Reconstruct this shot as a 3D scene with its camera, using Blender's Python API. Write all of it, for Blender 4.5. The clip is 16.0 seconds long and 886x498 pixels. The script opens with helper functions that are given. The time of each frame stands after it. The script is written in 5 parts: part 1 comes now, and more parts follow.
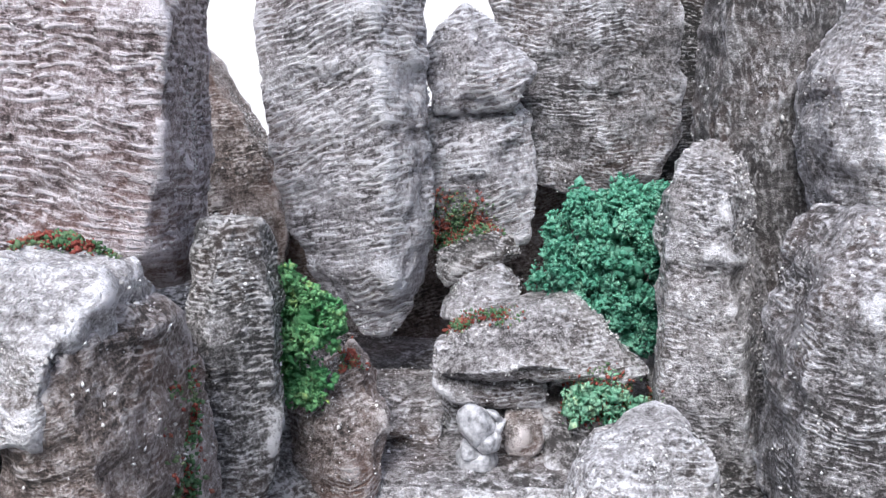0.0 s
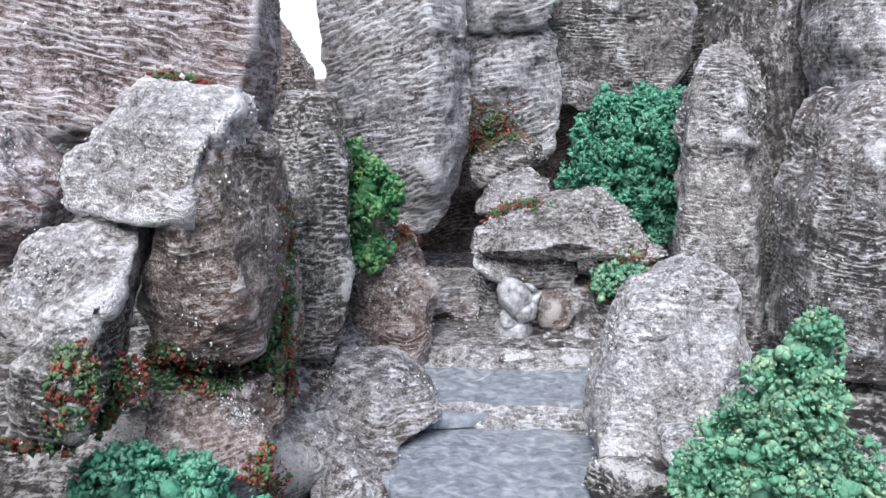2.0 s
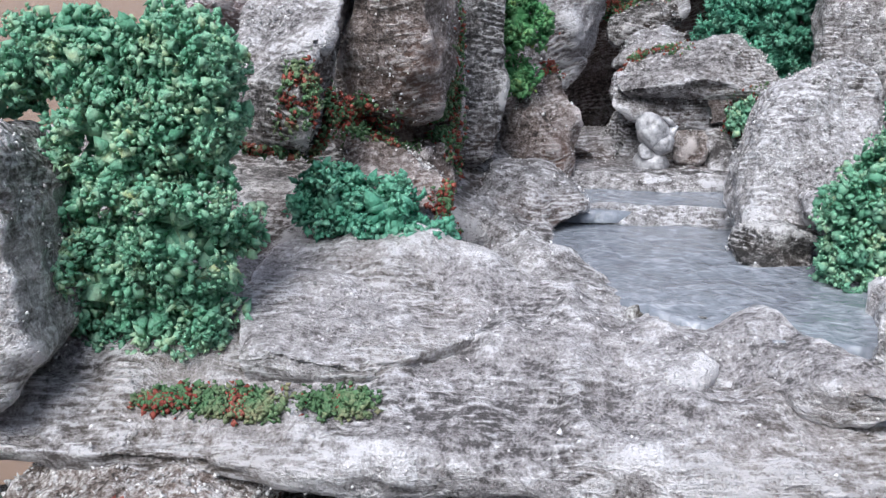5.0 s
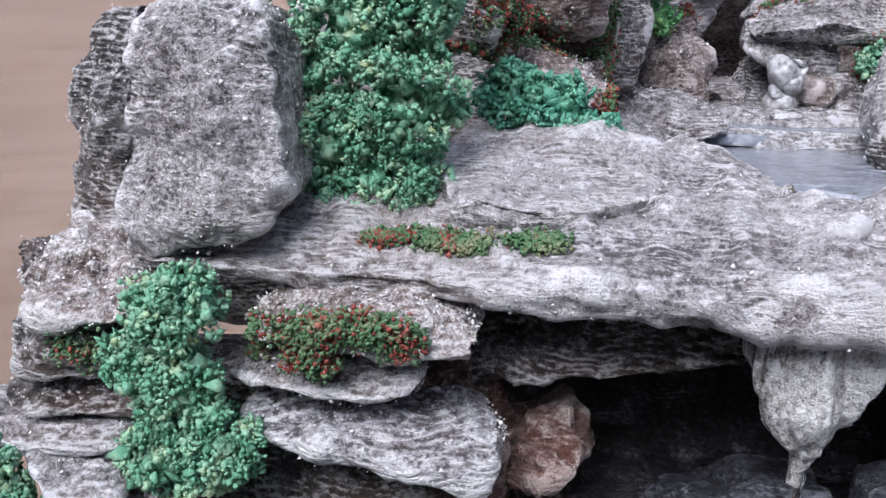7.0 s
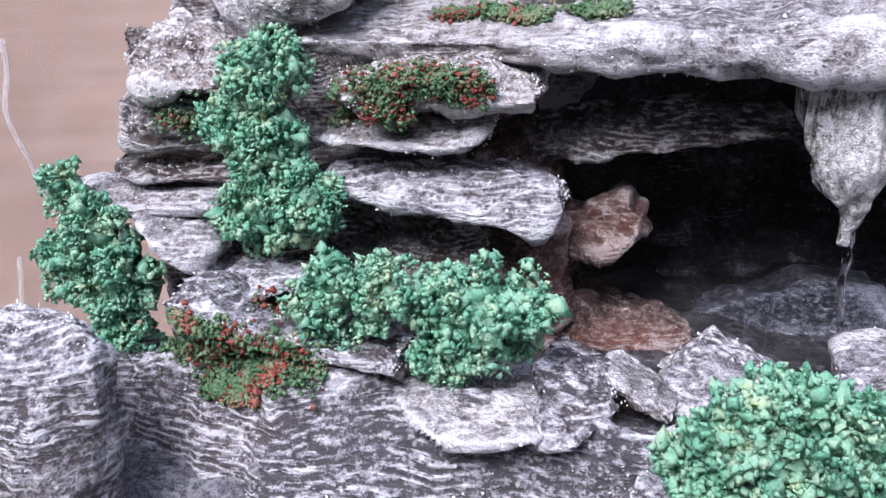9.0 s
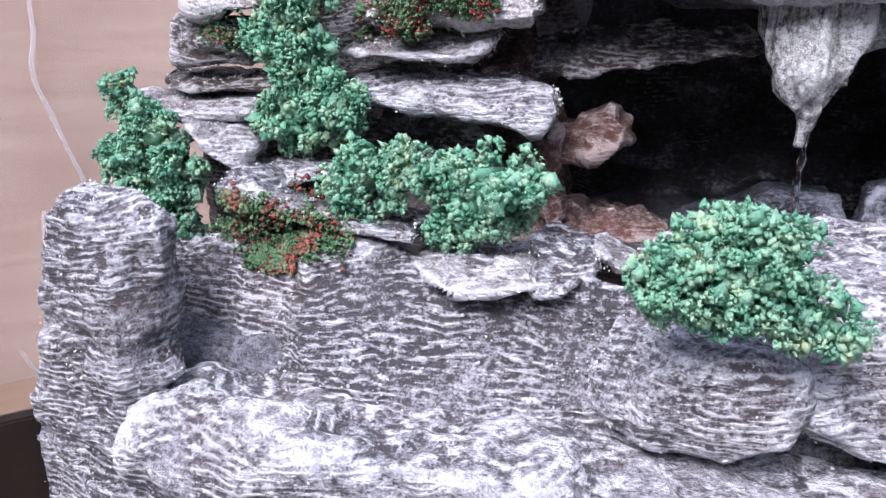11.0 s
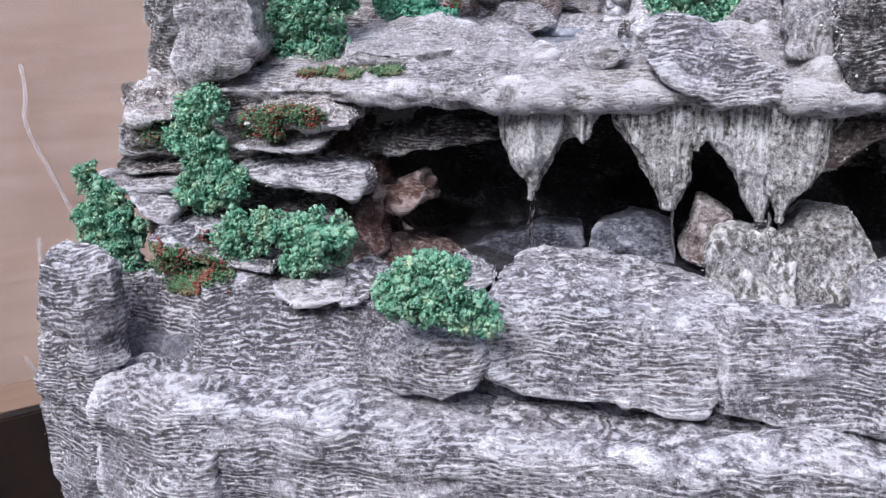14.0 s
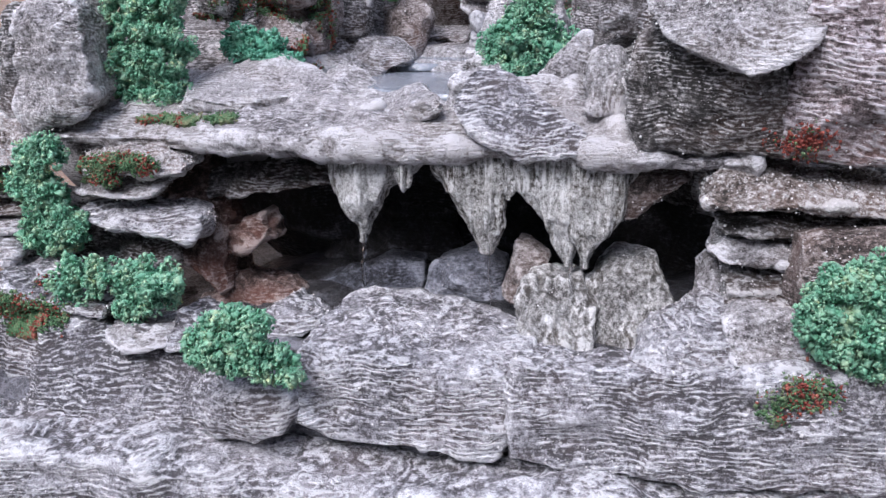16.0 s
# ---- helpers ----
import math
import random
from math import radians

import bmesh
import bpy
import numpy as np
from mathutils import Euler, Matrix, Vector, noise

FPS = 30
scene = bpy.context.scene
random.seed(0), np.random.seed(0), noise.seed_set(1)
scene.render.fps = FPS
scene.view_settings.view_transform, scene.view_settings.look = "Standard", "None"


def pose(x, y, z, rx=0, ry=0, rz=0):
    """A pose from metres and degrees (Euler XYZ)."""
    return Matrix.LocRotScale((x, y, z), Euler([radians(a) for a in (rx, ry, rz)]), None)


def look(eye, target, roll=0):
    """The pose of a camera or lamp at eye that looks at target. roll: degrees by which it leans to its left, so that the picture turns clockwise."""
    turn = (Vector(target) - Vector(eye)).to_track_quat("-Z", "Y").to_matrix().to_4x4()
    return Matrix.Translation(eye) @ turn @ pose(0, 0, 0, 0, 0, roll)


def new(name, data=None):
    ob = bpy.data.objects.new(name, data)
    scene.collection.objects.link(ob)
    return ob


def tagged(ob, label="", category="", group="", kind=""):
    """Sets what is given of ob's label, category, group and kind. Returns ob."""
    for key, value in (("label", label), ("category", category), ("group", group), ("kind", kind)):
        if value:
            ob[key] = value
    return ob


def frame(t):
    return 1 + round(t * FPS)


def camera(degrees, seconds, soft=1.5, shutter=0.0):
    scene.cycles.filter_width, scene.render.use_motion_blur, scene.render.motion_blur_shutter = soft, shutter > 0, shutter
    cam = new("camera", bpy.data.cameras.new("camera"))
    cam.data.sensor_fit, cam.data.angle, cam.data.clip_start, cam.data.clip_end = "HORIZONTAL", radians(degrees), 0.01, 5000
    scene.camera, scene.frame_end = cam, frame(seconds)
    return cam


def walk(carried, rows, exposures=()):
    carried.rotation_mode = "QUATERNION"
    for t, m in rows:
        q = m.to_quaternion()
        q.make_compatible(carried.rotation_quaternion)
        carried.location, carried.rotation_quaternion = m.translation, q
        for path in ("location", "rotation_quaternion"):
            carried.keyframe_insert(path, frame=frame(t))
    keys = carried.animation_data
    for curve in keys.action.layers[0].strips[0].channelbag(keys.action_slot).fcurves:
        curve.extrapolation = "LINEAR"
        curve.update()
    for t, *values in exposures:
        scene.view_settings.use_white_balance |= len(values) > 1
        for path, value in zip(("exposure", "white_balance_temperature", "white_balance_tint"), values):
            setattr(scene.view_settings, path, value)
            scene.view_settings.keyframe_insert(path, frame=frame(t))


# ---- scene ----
cam = camera(53.8, 16.0, soft=1.4)
METRES, EYE, TILT, LEAN, TURN = 0.8, 0.5, -11.5, 0.0, 0.0
ROWS = [
    (0.0, 0.0, 0.0, 0.0, 0.0, 0.0, -0.0),
    (0.5, -0.0084, -0.024, -0.0162, -0.46, 0.15, -0.12),
    (1.0, -0.0214, -0.0432, -0.0384, -1.04, 0.38, -0.22),
    (1.5, -0.0353, -0.0539, -0.0602, -1.36, -0.09, -0.41),
    (2.0, -0.0449, -0.0616, -0.0779, -1.42, 0.0, -0.58),
    (2.5, -0.0486, -0.0641, -0.0959, -0.82, -0.29, -0.24),
    (3.0, -0.0496, -0.0731, -0.1218, 1.14, -0.69, -0.77),
    (3.5, -0.0525, -0.0726, -0.1415, 1.7, -1.09, -0.62),
    (4.0, -0.0573, -0.0816, -0.1591, 2.33, -1.42, -0.75),
    (6.5, -0.1053, -0.1671, -0.2317, 9.53, -1.27, -3.0),
    (7.0, -0.1136, -0.18, -0.2503, 10.2, -1.41, -3.44),
    (7.5, -0.1192, -0.1986, -0.2707, 11.18, -1.75, -3.58),
    (8.0, -0.1144, -0.2098, -0.2952, 11.77, -2.1, -4.0),
    (8.5, -0.1018, -0.207, -0.32, 12.73, -2.34, -3.66),
    (9.0, -0.1019, -0.213, -0.35, 14.46, -2.85, -3.49),
    (9.5, -0.0959, -0.2154, -0.3687, 14.56, -3.12, -4.02),
    (10.0, -0.0959, -0.2257, -0.3885, 14.53, -3.08, -4.11),
    (12.5, -0.0234, -0.3955, -0.4139, 14.33, -3.94, -3.82),
    (13.0, 0.013, -0.4406, -0.3881, 14.74, -3.94, -4.01),
    (13.5, 0.047, -0.4774, -0.3647, 15.13, -3.74, -2.92),
    (14.0, 0.0885, -0.4962, -0.3554, 14.18, -3.58, -2.15),
    (14.5, 0.1195, -0.5017, -0.3412, 12.99, -3.9, -1.66),
    (15.0, 0.1491, -0.4952, -0.3297, 11.8, -3.79, -1.55),
    (15.5, 0.1713, -0.4944, -0.311, 11.7, -4.61, -2.02),
    (16.0, 0.2048, -0.4988, -0.2991, 11.92, -4.63, -1.94),
]
walk(cam, [(t, pose(0, 0, EYE, TILT, LEAN, TURN) @ pose(METRES * x, METRES * y, METRES * z, 90 + pitch, roll, yaw)) for t, x, y, z, yaw, pitch, roll in ROWS],
     exposures=[(0.0, 0.98, 6000, 9), (4.0, 0.76, 6000, 7), (7.5, 0.82, 5850, 14), (10.0, 1.25, 5750, 20), (13.0, 0.86, 5800, 15), (16.0, 0.8, 5850, 15)])

# ---- world, light, exposure ----
world = bpy.data.worlds.new("overcast_sky")
scene.world = world
world.use_nodes = True
wt = world.node_tree
sky = wt.nodes.new("ShaderNodeTexSky")
sky.sky_type = "NISHITA"
sky.sun_disc = False
sky.sun_elevation = radians(55)
sky.sun_rotation = radians(200)
sky.dust_density = 4.0
desat = wt.nodes.new("ShaderNodeHueSaturation")
desat.inputs["Saturation"].default_value = 0.9
wt.links.new(sky.outputs["Color"], desat.inputs["Color"])
wt.links.new(desat.outputs["Color"], wt.nodes["Background"].inputs["Color"])
wt.nodes["Background"].inputs["Strength"].default_value = 0.13
sun_lamp = bpy.data.lights.new("soft_sun", "SUN")
sun_lamp.energy, sun_lamp.angle, sun_lamp.color = 1.7, radians(28), (1.0, 0.97, 0.93)
new("soft_sun", sun_lamp).matrix_world = look((-0.6, -2.1, 2.55), (0.0, 0.25, 0.2))

# ---- noise ----


def lattice(ix, iy, iz, seed):
    h = (ix * 374761393 + iy * 668265263 + iz * 2147483647 + seed * 974634777) & 0xFFFFFFFF
    h = ((h ^ (h >> 13)) * 1274126177) & 0xFFFFFFFF
    return ((h ^ (h >> 16)) & 0xFFFF) / 32767.5 - 1.0


def vnoise(p, size, seed=0):
    """Smooth noise in -1..1 with lumps of about that size (metres, or one size for each axis)."""
    q = p / np.asarray(size, float)
    i = np.floor(q).astype(np.int64)
    f = q - i
    f = f * f * (3 - 2 * f)
    out = 0.0
    for a in (0, 1):
        wx = f[:, 0] if a else 1 - f[:, 0]
        for b in (0, 1):
            wy = f[:, 1] if b else 1 - f[:, 1]
            for c in (0, 1):
                wz = f[:, 2] if c else 1 - f[:, 2]
                out = out + wx * wy * wz * lattice(i[:, 0] + a, i[:, 1] + b, i[:, 2] + c, seed)
    return out


# ---- materials ----
def nodes_of(name):
    m = bpy.data.materials.new(name)
    m.use_nodes = True
    t = m.node_tree
    return m, t, t.nodes["Principled BSDF"]


def link(t, a, b):
    t.links.new(a, b)


def node(t, kind, **values):
    n = t.nodes.new(kind)
    for key, value in values.items():
        n.inputs[key.replace("_", " ")].default_value = value
    return n


def ramp(t, source, stops):
    r = t.nodes.new("ShaderNodeValToRGB")
    e = r.color_ramp.elements
    while len(e) < len(stops):
        e.new(0.5)
    for k, (p, c) in zip(e, stops):
        k.position, k.color = p, (*c, 1)
    link(t, source, r.inputs["Fac"])
    return r.outputs["Color"]


def mix(t, kind, fac, a, b):
    m = t.nodes.new("ShaderNodeMix")
    m.data_type, m.blend_type = "RGBA", kind
    for slot, v in ((0, fac), (6, a), (7, b)):
        if isinstance(v, (int, float)):
            m.inputs[slot].default_value = v
        elif isinstance(v, tuple):
            m.inputs[slot].default_value = (*v, 1)
        else:
            link(t, v, m.inputs[slot])
    return m.outputs[2]


def maths(t, op, a, b=0.0):
    m = t.nodes.new("ShaderNodeMath")
    m.operation = op
    for slot, v in ((0, a), (1, b)):
        if isinstance(v, (int, float)):
            m.inputs[slot].default_value = v
        else:
            link(t, v, m.inputs[slot])
    return m.outputs[0]


def rock_material(name, dark, mid, light, turn=(0, 0, 0), stretch=(190, 190, 560), brush=0.5, tint=(0.30, 0.17, 0.12), tinted=0.35, specks=0.5, gloss=0.52, ribs=0.5, comb_scale=115.0, comb_way="Z", combed=0.4):
    """Cast rock: dark wash in the grooves, pale paint dry-brushed over the ridges, grit stuck to it."""
    m, t, bsdf = nodes_of(name)
    tc = t.nodes.new("ShaderNodeTexCoord")
    pos = tc.outputs["Object"]
    warp = node(t, "ShaderNodeTexNoise", Scale=40.0, Detail=2.0)
    link(t, pos, warp.inputs["Vector"])
    bent = t.nodes.new("ShaderNodeVectorMath")
    bent.operation = "MULTIPLY_ADD"
    link(t, warp.outputs["Color"], bent.inputs[0])
    bent.inputs[1].default_value = (0.005, 0.005, 0.005)
    link(t, pos, bent.inputs[2])
    turned = t.nodes.new("ShaderNodeMapping")
    turned.inputs["Rotation"].default_value = [radians(a) for a in turn]
    link(t, bent.outputs[0], turned.inputs["Vector"])
    mp = t.nodes.new("ShaderNodeMapping")
    mp.inputs["Scale"].default_value = stretch
    link(t, turned.outputs[0], mp.inputs["Vector"])

    def noise_at(vector, scale, detail, rough=0.5):
        n = node(t, "ShaderNodeTexNoise", Scale=scale, Detail=detail, Roughness=rough)
        link(t, vector, n.inputs["Vector"])
        return n.outputs["Fac"]

    streak = noise_at(mp.outputs[0], 1.0, 5.0, 0.68)
    fine = noise_at(pos, 1100.0, 3.0, 0.65)
    mott = noise_at(pos, 330.0, 3.0, 0.6)
    lump = noise_at(pos, 60.0, 3.0)
    big = noise_at(pos, 17.0, 3.0, 0.55)
    wash = noise_at(mp.outputs[0], 0.09, 3.0, 0.55)
    where = noise_at(bent.outputs[0], 31.0, 2.0)
    ridge = ramp(t, streak, [(0.36, (0, 0, 0)), (0.64, (1, 1, 1))])
    ribbed = ramp(t, where, [(0.62 - 0.34 * ribs, (0.2, 0.2, 0.2)), (0.78 - 0.34 * ribs, (1, 1, 1))])
    # curling raised lines, and beads of stucco between them
    curl = noise_at(mp.outputs[0], 0.62, 1.0, 0.4)
    off = maths(t, "ABSOLUTE", maths(t, "SUBTRACT", curl, 0.5))
    worm = ramp(t, off, [(0.0, (1, 1, 1)), (0.035, (0.8, 0.8, 0.8)), (0.085, (0, 0, 0))])
    worm = maths(t, "MULTIPLY", worm, ramp(t, mott, [(0.36, (0.15, 0.15, 0.15)), (0.55, (1, 1, 1))]))
    # long parallel strokes of a comb drawn through wet plaster
    sweep = node(t, "ShaderNodeTexNoise", Scale=13.0, Detail=2.0)
    link(t, turned.outputs[0], sweep.inputs["Vector"])
    drawn = t.nodes.new("ShaderNodeVectorMath")
    drawn.operation = "MULTIPLY_ADD"
    link(t, sweep.outputs["Color"], drawn.inputs[0])
    drawn.inputs[1].default_value = (0.035, 0.035, 0.035)
    link(t, turned.outputs[0], drawn.inputs[2])
    comb = node(t, "ShaderNodeTexWave", Scale=comb_scale, Distortion=4.5, Detail=3.0, Detail_Scale=0.30, Detail_Roughness=0.62)
    comb.bands_direction = comb_way
    link(t, drawn.outputs[0], comb.inputs["Vector"])
    stroke = maths(t, "MULTIPLY", maths(t, "SUBTRACT", ramp(t, comb.outputs["Fac"], [(0.30, (0, 0, 0)), (0.92, (1, 1, 1))]), 0.36),
                   ramp(t, streak, [(0.40, (0.0, 0.0, 0.0)), (0.62, (1.3, 1.3, 1.3))]))
    rib = maths(t, "ADD", maths(t, "MULTIPLY", maths(t, "SUBTRACT", ridge, 0.5), 0.55), maths(t, "MULTIPLY", maths(t, "SUBTRACT", worm, 0.33), 0.3))
    rib = maths(t, "MULTIPLY", maths(t, "ADD", rib, maths(t, "MULTIPLY", stroke, combed)), ribbed)
    rough = maths(t, "ADD", maths(t, "MULTIPLY", maths(t, "SUBTRACT", mott, 0.5), 0.72), maths(t, "MULTIPLY", maths(t, "SUBTRACT", fine, 0.5), 0.7))
    h = maths(t, "ADD", maths(t, "MULTIPLY", rib, 0.75), rough)
    tone = maths(t, "ADD", maths(t, "ADD", maths(t, "MULTIPLY", rib, 0.64), 0.480), maths(t, "MULTIPLY", rough, 0.78))
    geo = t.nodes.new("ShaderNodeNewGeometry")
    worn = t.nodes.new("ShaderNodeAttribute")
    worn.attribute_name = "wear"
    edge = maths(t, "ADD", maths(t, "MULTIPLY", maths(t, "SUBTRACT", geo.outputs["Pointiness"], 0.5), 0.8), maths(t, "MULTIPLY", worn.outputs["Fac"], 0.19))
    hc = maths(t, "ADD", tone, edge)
    hc = maths(t, "ADD", hc, maths(t, "MULTIPLY", maths(t, "SUBTRACT", wash, 0.5), 0.30))
    hc = maths(t, "ADD", hc, maths(t, "MULTIPLY", maths(t, "SUBTRACT", lump, 0.5), 0.24))
    hc = maths(t, "ADD", hc, maths(t, "MULTIPLY", maths(t, "SUBTRACT", big, 0.5), 0.36))
    each = t.nodes.new("ShaderNodeObjectInfo")
    hc = maths(t, "ADD", hc, maths(t, "MULTIPLY", maths(t, "SUBTRACT", each.outputs["Random"], 0.5), 0.12))
    hc = maths(t, "ADD", hc, 0.30 * (brush - 0.5) - 0.03)
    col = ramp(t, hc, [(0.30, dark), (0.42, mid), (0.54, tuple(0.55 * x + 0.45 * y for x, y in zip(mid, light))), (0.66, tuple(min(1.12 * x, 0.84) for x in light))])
    patch = ramp(t, big, [(0.46, (0, 0, 0)), (0.62, (1, 1, 1))])
    soft = maths(t, "MULTIPLY", maths(t, "MULTIPLY", patch, tinted), maths(t, "SUBTRACT", 1.25, hc))
    col = mix(t, "MIX", soft, col, tint)
    grain = node(t, "ShaderNodeTexVoronoi", Scale=330.0)
    link(t, bent.outputs[0], grain.inputs["Vector"])
    dot = ramp(t, grain.outputs["Distance"], [(0.20, (1, 1, 1)), (0.34, (0, 0, 0))])
    dot = maths(t, "MULTIPLY", dot, maths(t, "GREATER_THAN", lump, 0.62 - 0.2 * specks))
    col = mix(t, "MIX", maths(t, "MULTIPLY", dot, 0.6 * specks), col, (0.74, 0.73, 0.73))
    link(t, col, bsdf.inputs["Base Color"])
    bsdf.inputs["Roughness"].default_value = gloss
    hb = maths(t, "ADD", h, maths(t, "MULTIPLY", dot, 0.3))
    bump = node(t, "ShaderNodeBump", Strength=1.0, Distance=0.0025)
    link(t, hb, bump.inputs["Height"])
    link(t, bump.outputs[0], bsdf.inputs["Normal"])
    return m


GREY_D, GREY_M, GREY_L = (0.05, 0.045, 0.045), (0.235, 0.222, 0.228), (0.66, 0.655, 0.69)
RUST = (0.20, 0.115, 0.085)
ROCK = {
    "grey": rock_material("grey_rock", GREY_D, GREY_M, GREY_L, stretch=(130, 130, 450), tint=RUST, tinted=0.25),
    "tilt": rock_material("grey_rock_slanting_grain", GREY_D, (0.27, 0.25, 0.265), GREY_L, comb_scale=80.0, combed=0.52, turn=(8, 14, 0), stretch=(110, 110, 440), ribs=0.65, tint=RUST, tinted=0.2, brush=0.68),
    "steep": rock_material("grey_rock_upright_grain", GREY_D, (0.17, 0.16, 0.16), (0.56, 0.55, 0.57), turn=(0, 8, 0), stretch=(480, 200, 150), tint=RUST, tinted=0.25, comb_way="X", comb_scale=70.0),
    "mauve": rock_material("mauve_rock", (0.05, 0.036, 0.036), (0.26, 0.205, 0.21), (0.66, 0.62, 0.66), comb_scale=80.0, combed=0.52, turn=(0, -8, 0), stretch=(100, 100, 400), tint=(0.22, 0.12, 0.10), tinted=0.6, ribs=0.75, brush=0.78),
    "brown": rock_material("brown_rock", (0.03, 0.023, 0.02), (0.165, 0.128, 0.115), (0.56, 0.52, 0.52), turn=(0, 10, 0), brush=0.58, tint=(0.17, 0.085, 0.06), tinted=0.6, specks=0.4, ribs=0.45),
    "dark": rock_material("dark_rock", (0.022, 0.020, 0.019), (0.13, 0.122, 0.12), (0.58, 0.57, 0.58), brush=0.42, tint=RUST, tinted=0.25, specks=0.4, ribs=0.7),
    # near-black stops: the cave's shade is painted into this wet rock
    "cave": rock_material("wet_cave_rock_with_shade", (0.008, 0.008, 0.008), (0.04, 0.04, 0.046), (0.24, 0.24, 0.27), brush=0.35, tint=(0.03, 0.02, 0.015), tinted=0.3, specks=0.0, gloss=0.3, ribs=0.2),
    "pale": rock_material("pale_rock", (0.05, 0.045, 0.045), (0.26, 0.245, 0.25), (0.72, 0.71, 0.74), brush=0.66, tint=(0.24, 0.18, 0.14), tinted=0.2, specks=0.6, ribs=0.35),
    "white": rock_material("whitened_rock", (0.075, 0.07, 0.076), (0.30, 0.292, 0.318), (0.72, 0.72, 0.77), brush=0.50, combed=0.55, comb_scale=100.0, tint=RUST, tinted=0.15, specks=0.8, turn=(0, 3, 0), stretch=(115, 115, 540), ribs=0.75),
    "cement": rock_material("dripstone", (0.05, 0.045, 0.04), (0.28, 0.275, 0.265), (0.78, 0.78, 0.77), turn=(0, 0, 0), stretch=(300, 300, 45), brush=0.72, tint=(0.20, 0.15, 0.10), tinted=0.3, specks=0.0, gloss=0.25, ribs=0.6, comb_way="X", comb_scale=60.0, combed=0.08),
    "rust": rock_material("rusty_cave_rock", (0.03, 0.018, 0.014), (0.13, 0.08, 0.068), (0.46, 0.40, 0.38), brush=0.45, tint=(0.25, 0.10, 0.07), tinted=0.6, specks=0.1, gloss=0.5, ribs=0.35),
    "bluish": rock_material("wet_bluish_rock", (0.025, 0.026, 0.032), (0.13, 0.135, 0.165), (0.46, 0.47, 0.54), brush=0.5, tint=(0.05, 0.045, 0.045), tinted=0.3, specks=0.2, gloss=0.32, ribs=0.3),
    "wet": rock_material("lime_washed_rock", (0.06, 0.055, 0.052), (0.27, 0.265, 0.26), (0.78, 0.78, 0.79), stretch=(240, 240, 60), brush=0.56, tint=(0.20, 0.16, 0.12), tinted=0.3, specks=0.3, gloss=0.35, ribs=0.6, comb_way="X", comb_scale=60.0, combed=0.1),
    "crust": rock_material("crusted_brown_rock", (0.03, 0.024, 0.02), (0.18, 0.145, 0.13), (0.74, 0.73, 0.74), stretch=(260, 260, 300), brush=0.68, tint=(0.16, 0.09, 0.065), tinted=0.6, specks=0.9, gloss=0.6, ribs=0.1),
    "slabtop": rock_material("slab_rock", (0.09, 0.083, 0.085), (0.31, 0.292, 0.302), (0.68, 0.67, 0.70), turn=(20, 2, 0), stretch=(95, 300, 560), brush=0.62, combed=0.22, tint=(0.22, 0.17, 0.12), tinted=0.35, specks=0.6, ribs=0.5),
}

# ---- helpers for things ----
DENSITY = 0.0019


def mesh_grid(name, grid, mat):
    """A closed mesh from rows of points, each row a ring; the first and last ring shrink to a cap."""
    rows, n, _ = grid.shape
    pts = np.concatenate([grid.reshape(-1, 3), grid[0].mean(0)[None], grid[-1].mean(0)[None]])
    r, k = np.meshgrid(np.arange(rows - 1), np.arange(n), indexing="ij")
    k2 = (k + 1) % n
    quads = np.stack([r * n + k, r * n + k2, (r + 1) * n + k2, (r + 1) * n + k], -1).reshape(-1, 4)
    a = np.arange(n)
    b = (a + 1) % n
    lo = np.stack([np.full(n, rows * n), b, a], -1)
    hi = np.stack([np.full(n, rows * n + 1), (rows - 1) * n + a, (rows - 1) * n + b], -1)
    me = bpy.data.meshes.new(name)
    faces = len(quads) + 2 * n
    me.vertices.add(len(pts))
    me.vertices.foreach_set("co", pts.astype(np.float32).ravel())
    loops = np.concatenate([quads.ravel(), lo.ravel(), hi.ravel()]).astype(np.int32)
    starts = np.concatenate([np.arange(len(quads)) * 4, len(quads) * 4 + np.arange(2 * n) * 3]).astype(np.int32)
    me.loops.add(len(loops))
    me.loops.foreach_set("vertex_index", loops)
    me.polygons.add(faces)
    me.polygons.foreach_set("loop_start", starts)
    me.update(calc_edges=True)
    me.validate()
    me.shade_smooth()
    me.materials.append(mat)
    return me


def grid_normals(g):
    du = np.roll(g, -1, 1) - np.roll(g, 1, 1)
    dv = np.gradient(g, axis=0)
    nrm = np.cross(du, dv)
    return nrm / np.maximum(np.linalg.norm(nrm, axis=2, keepdims=True), 1e-9)


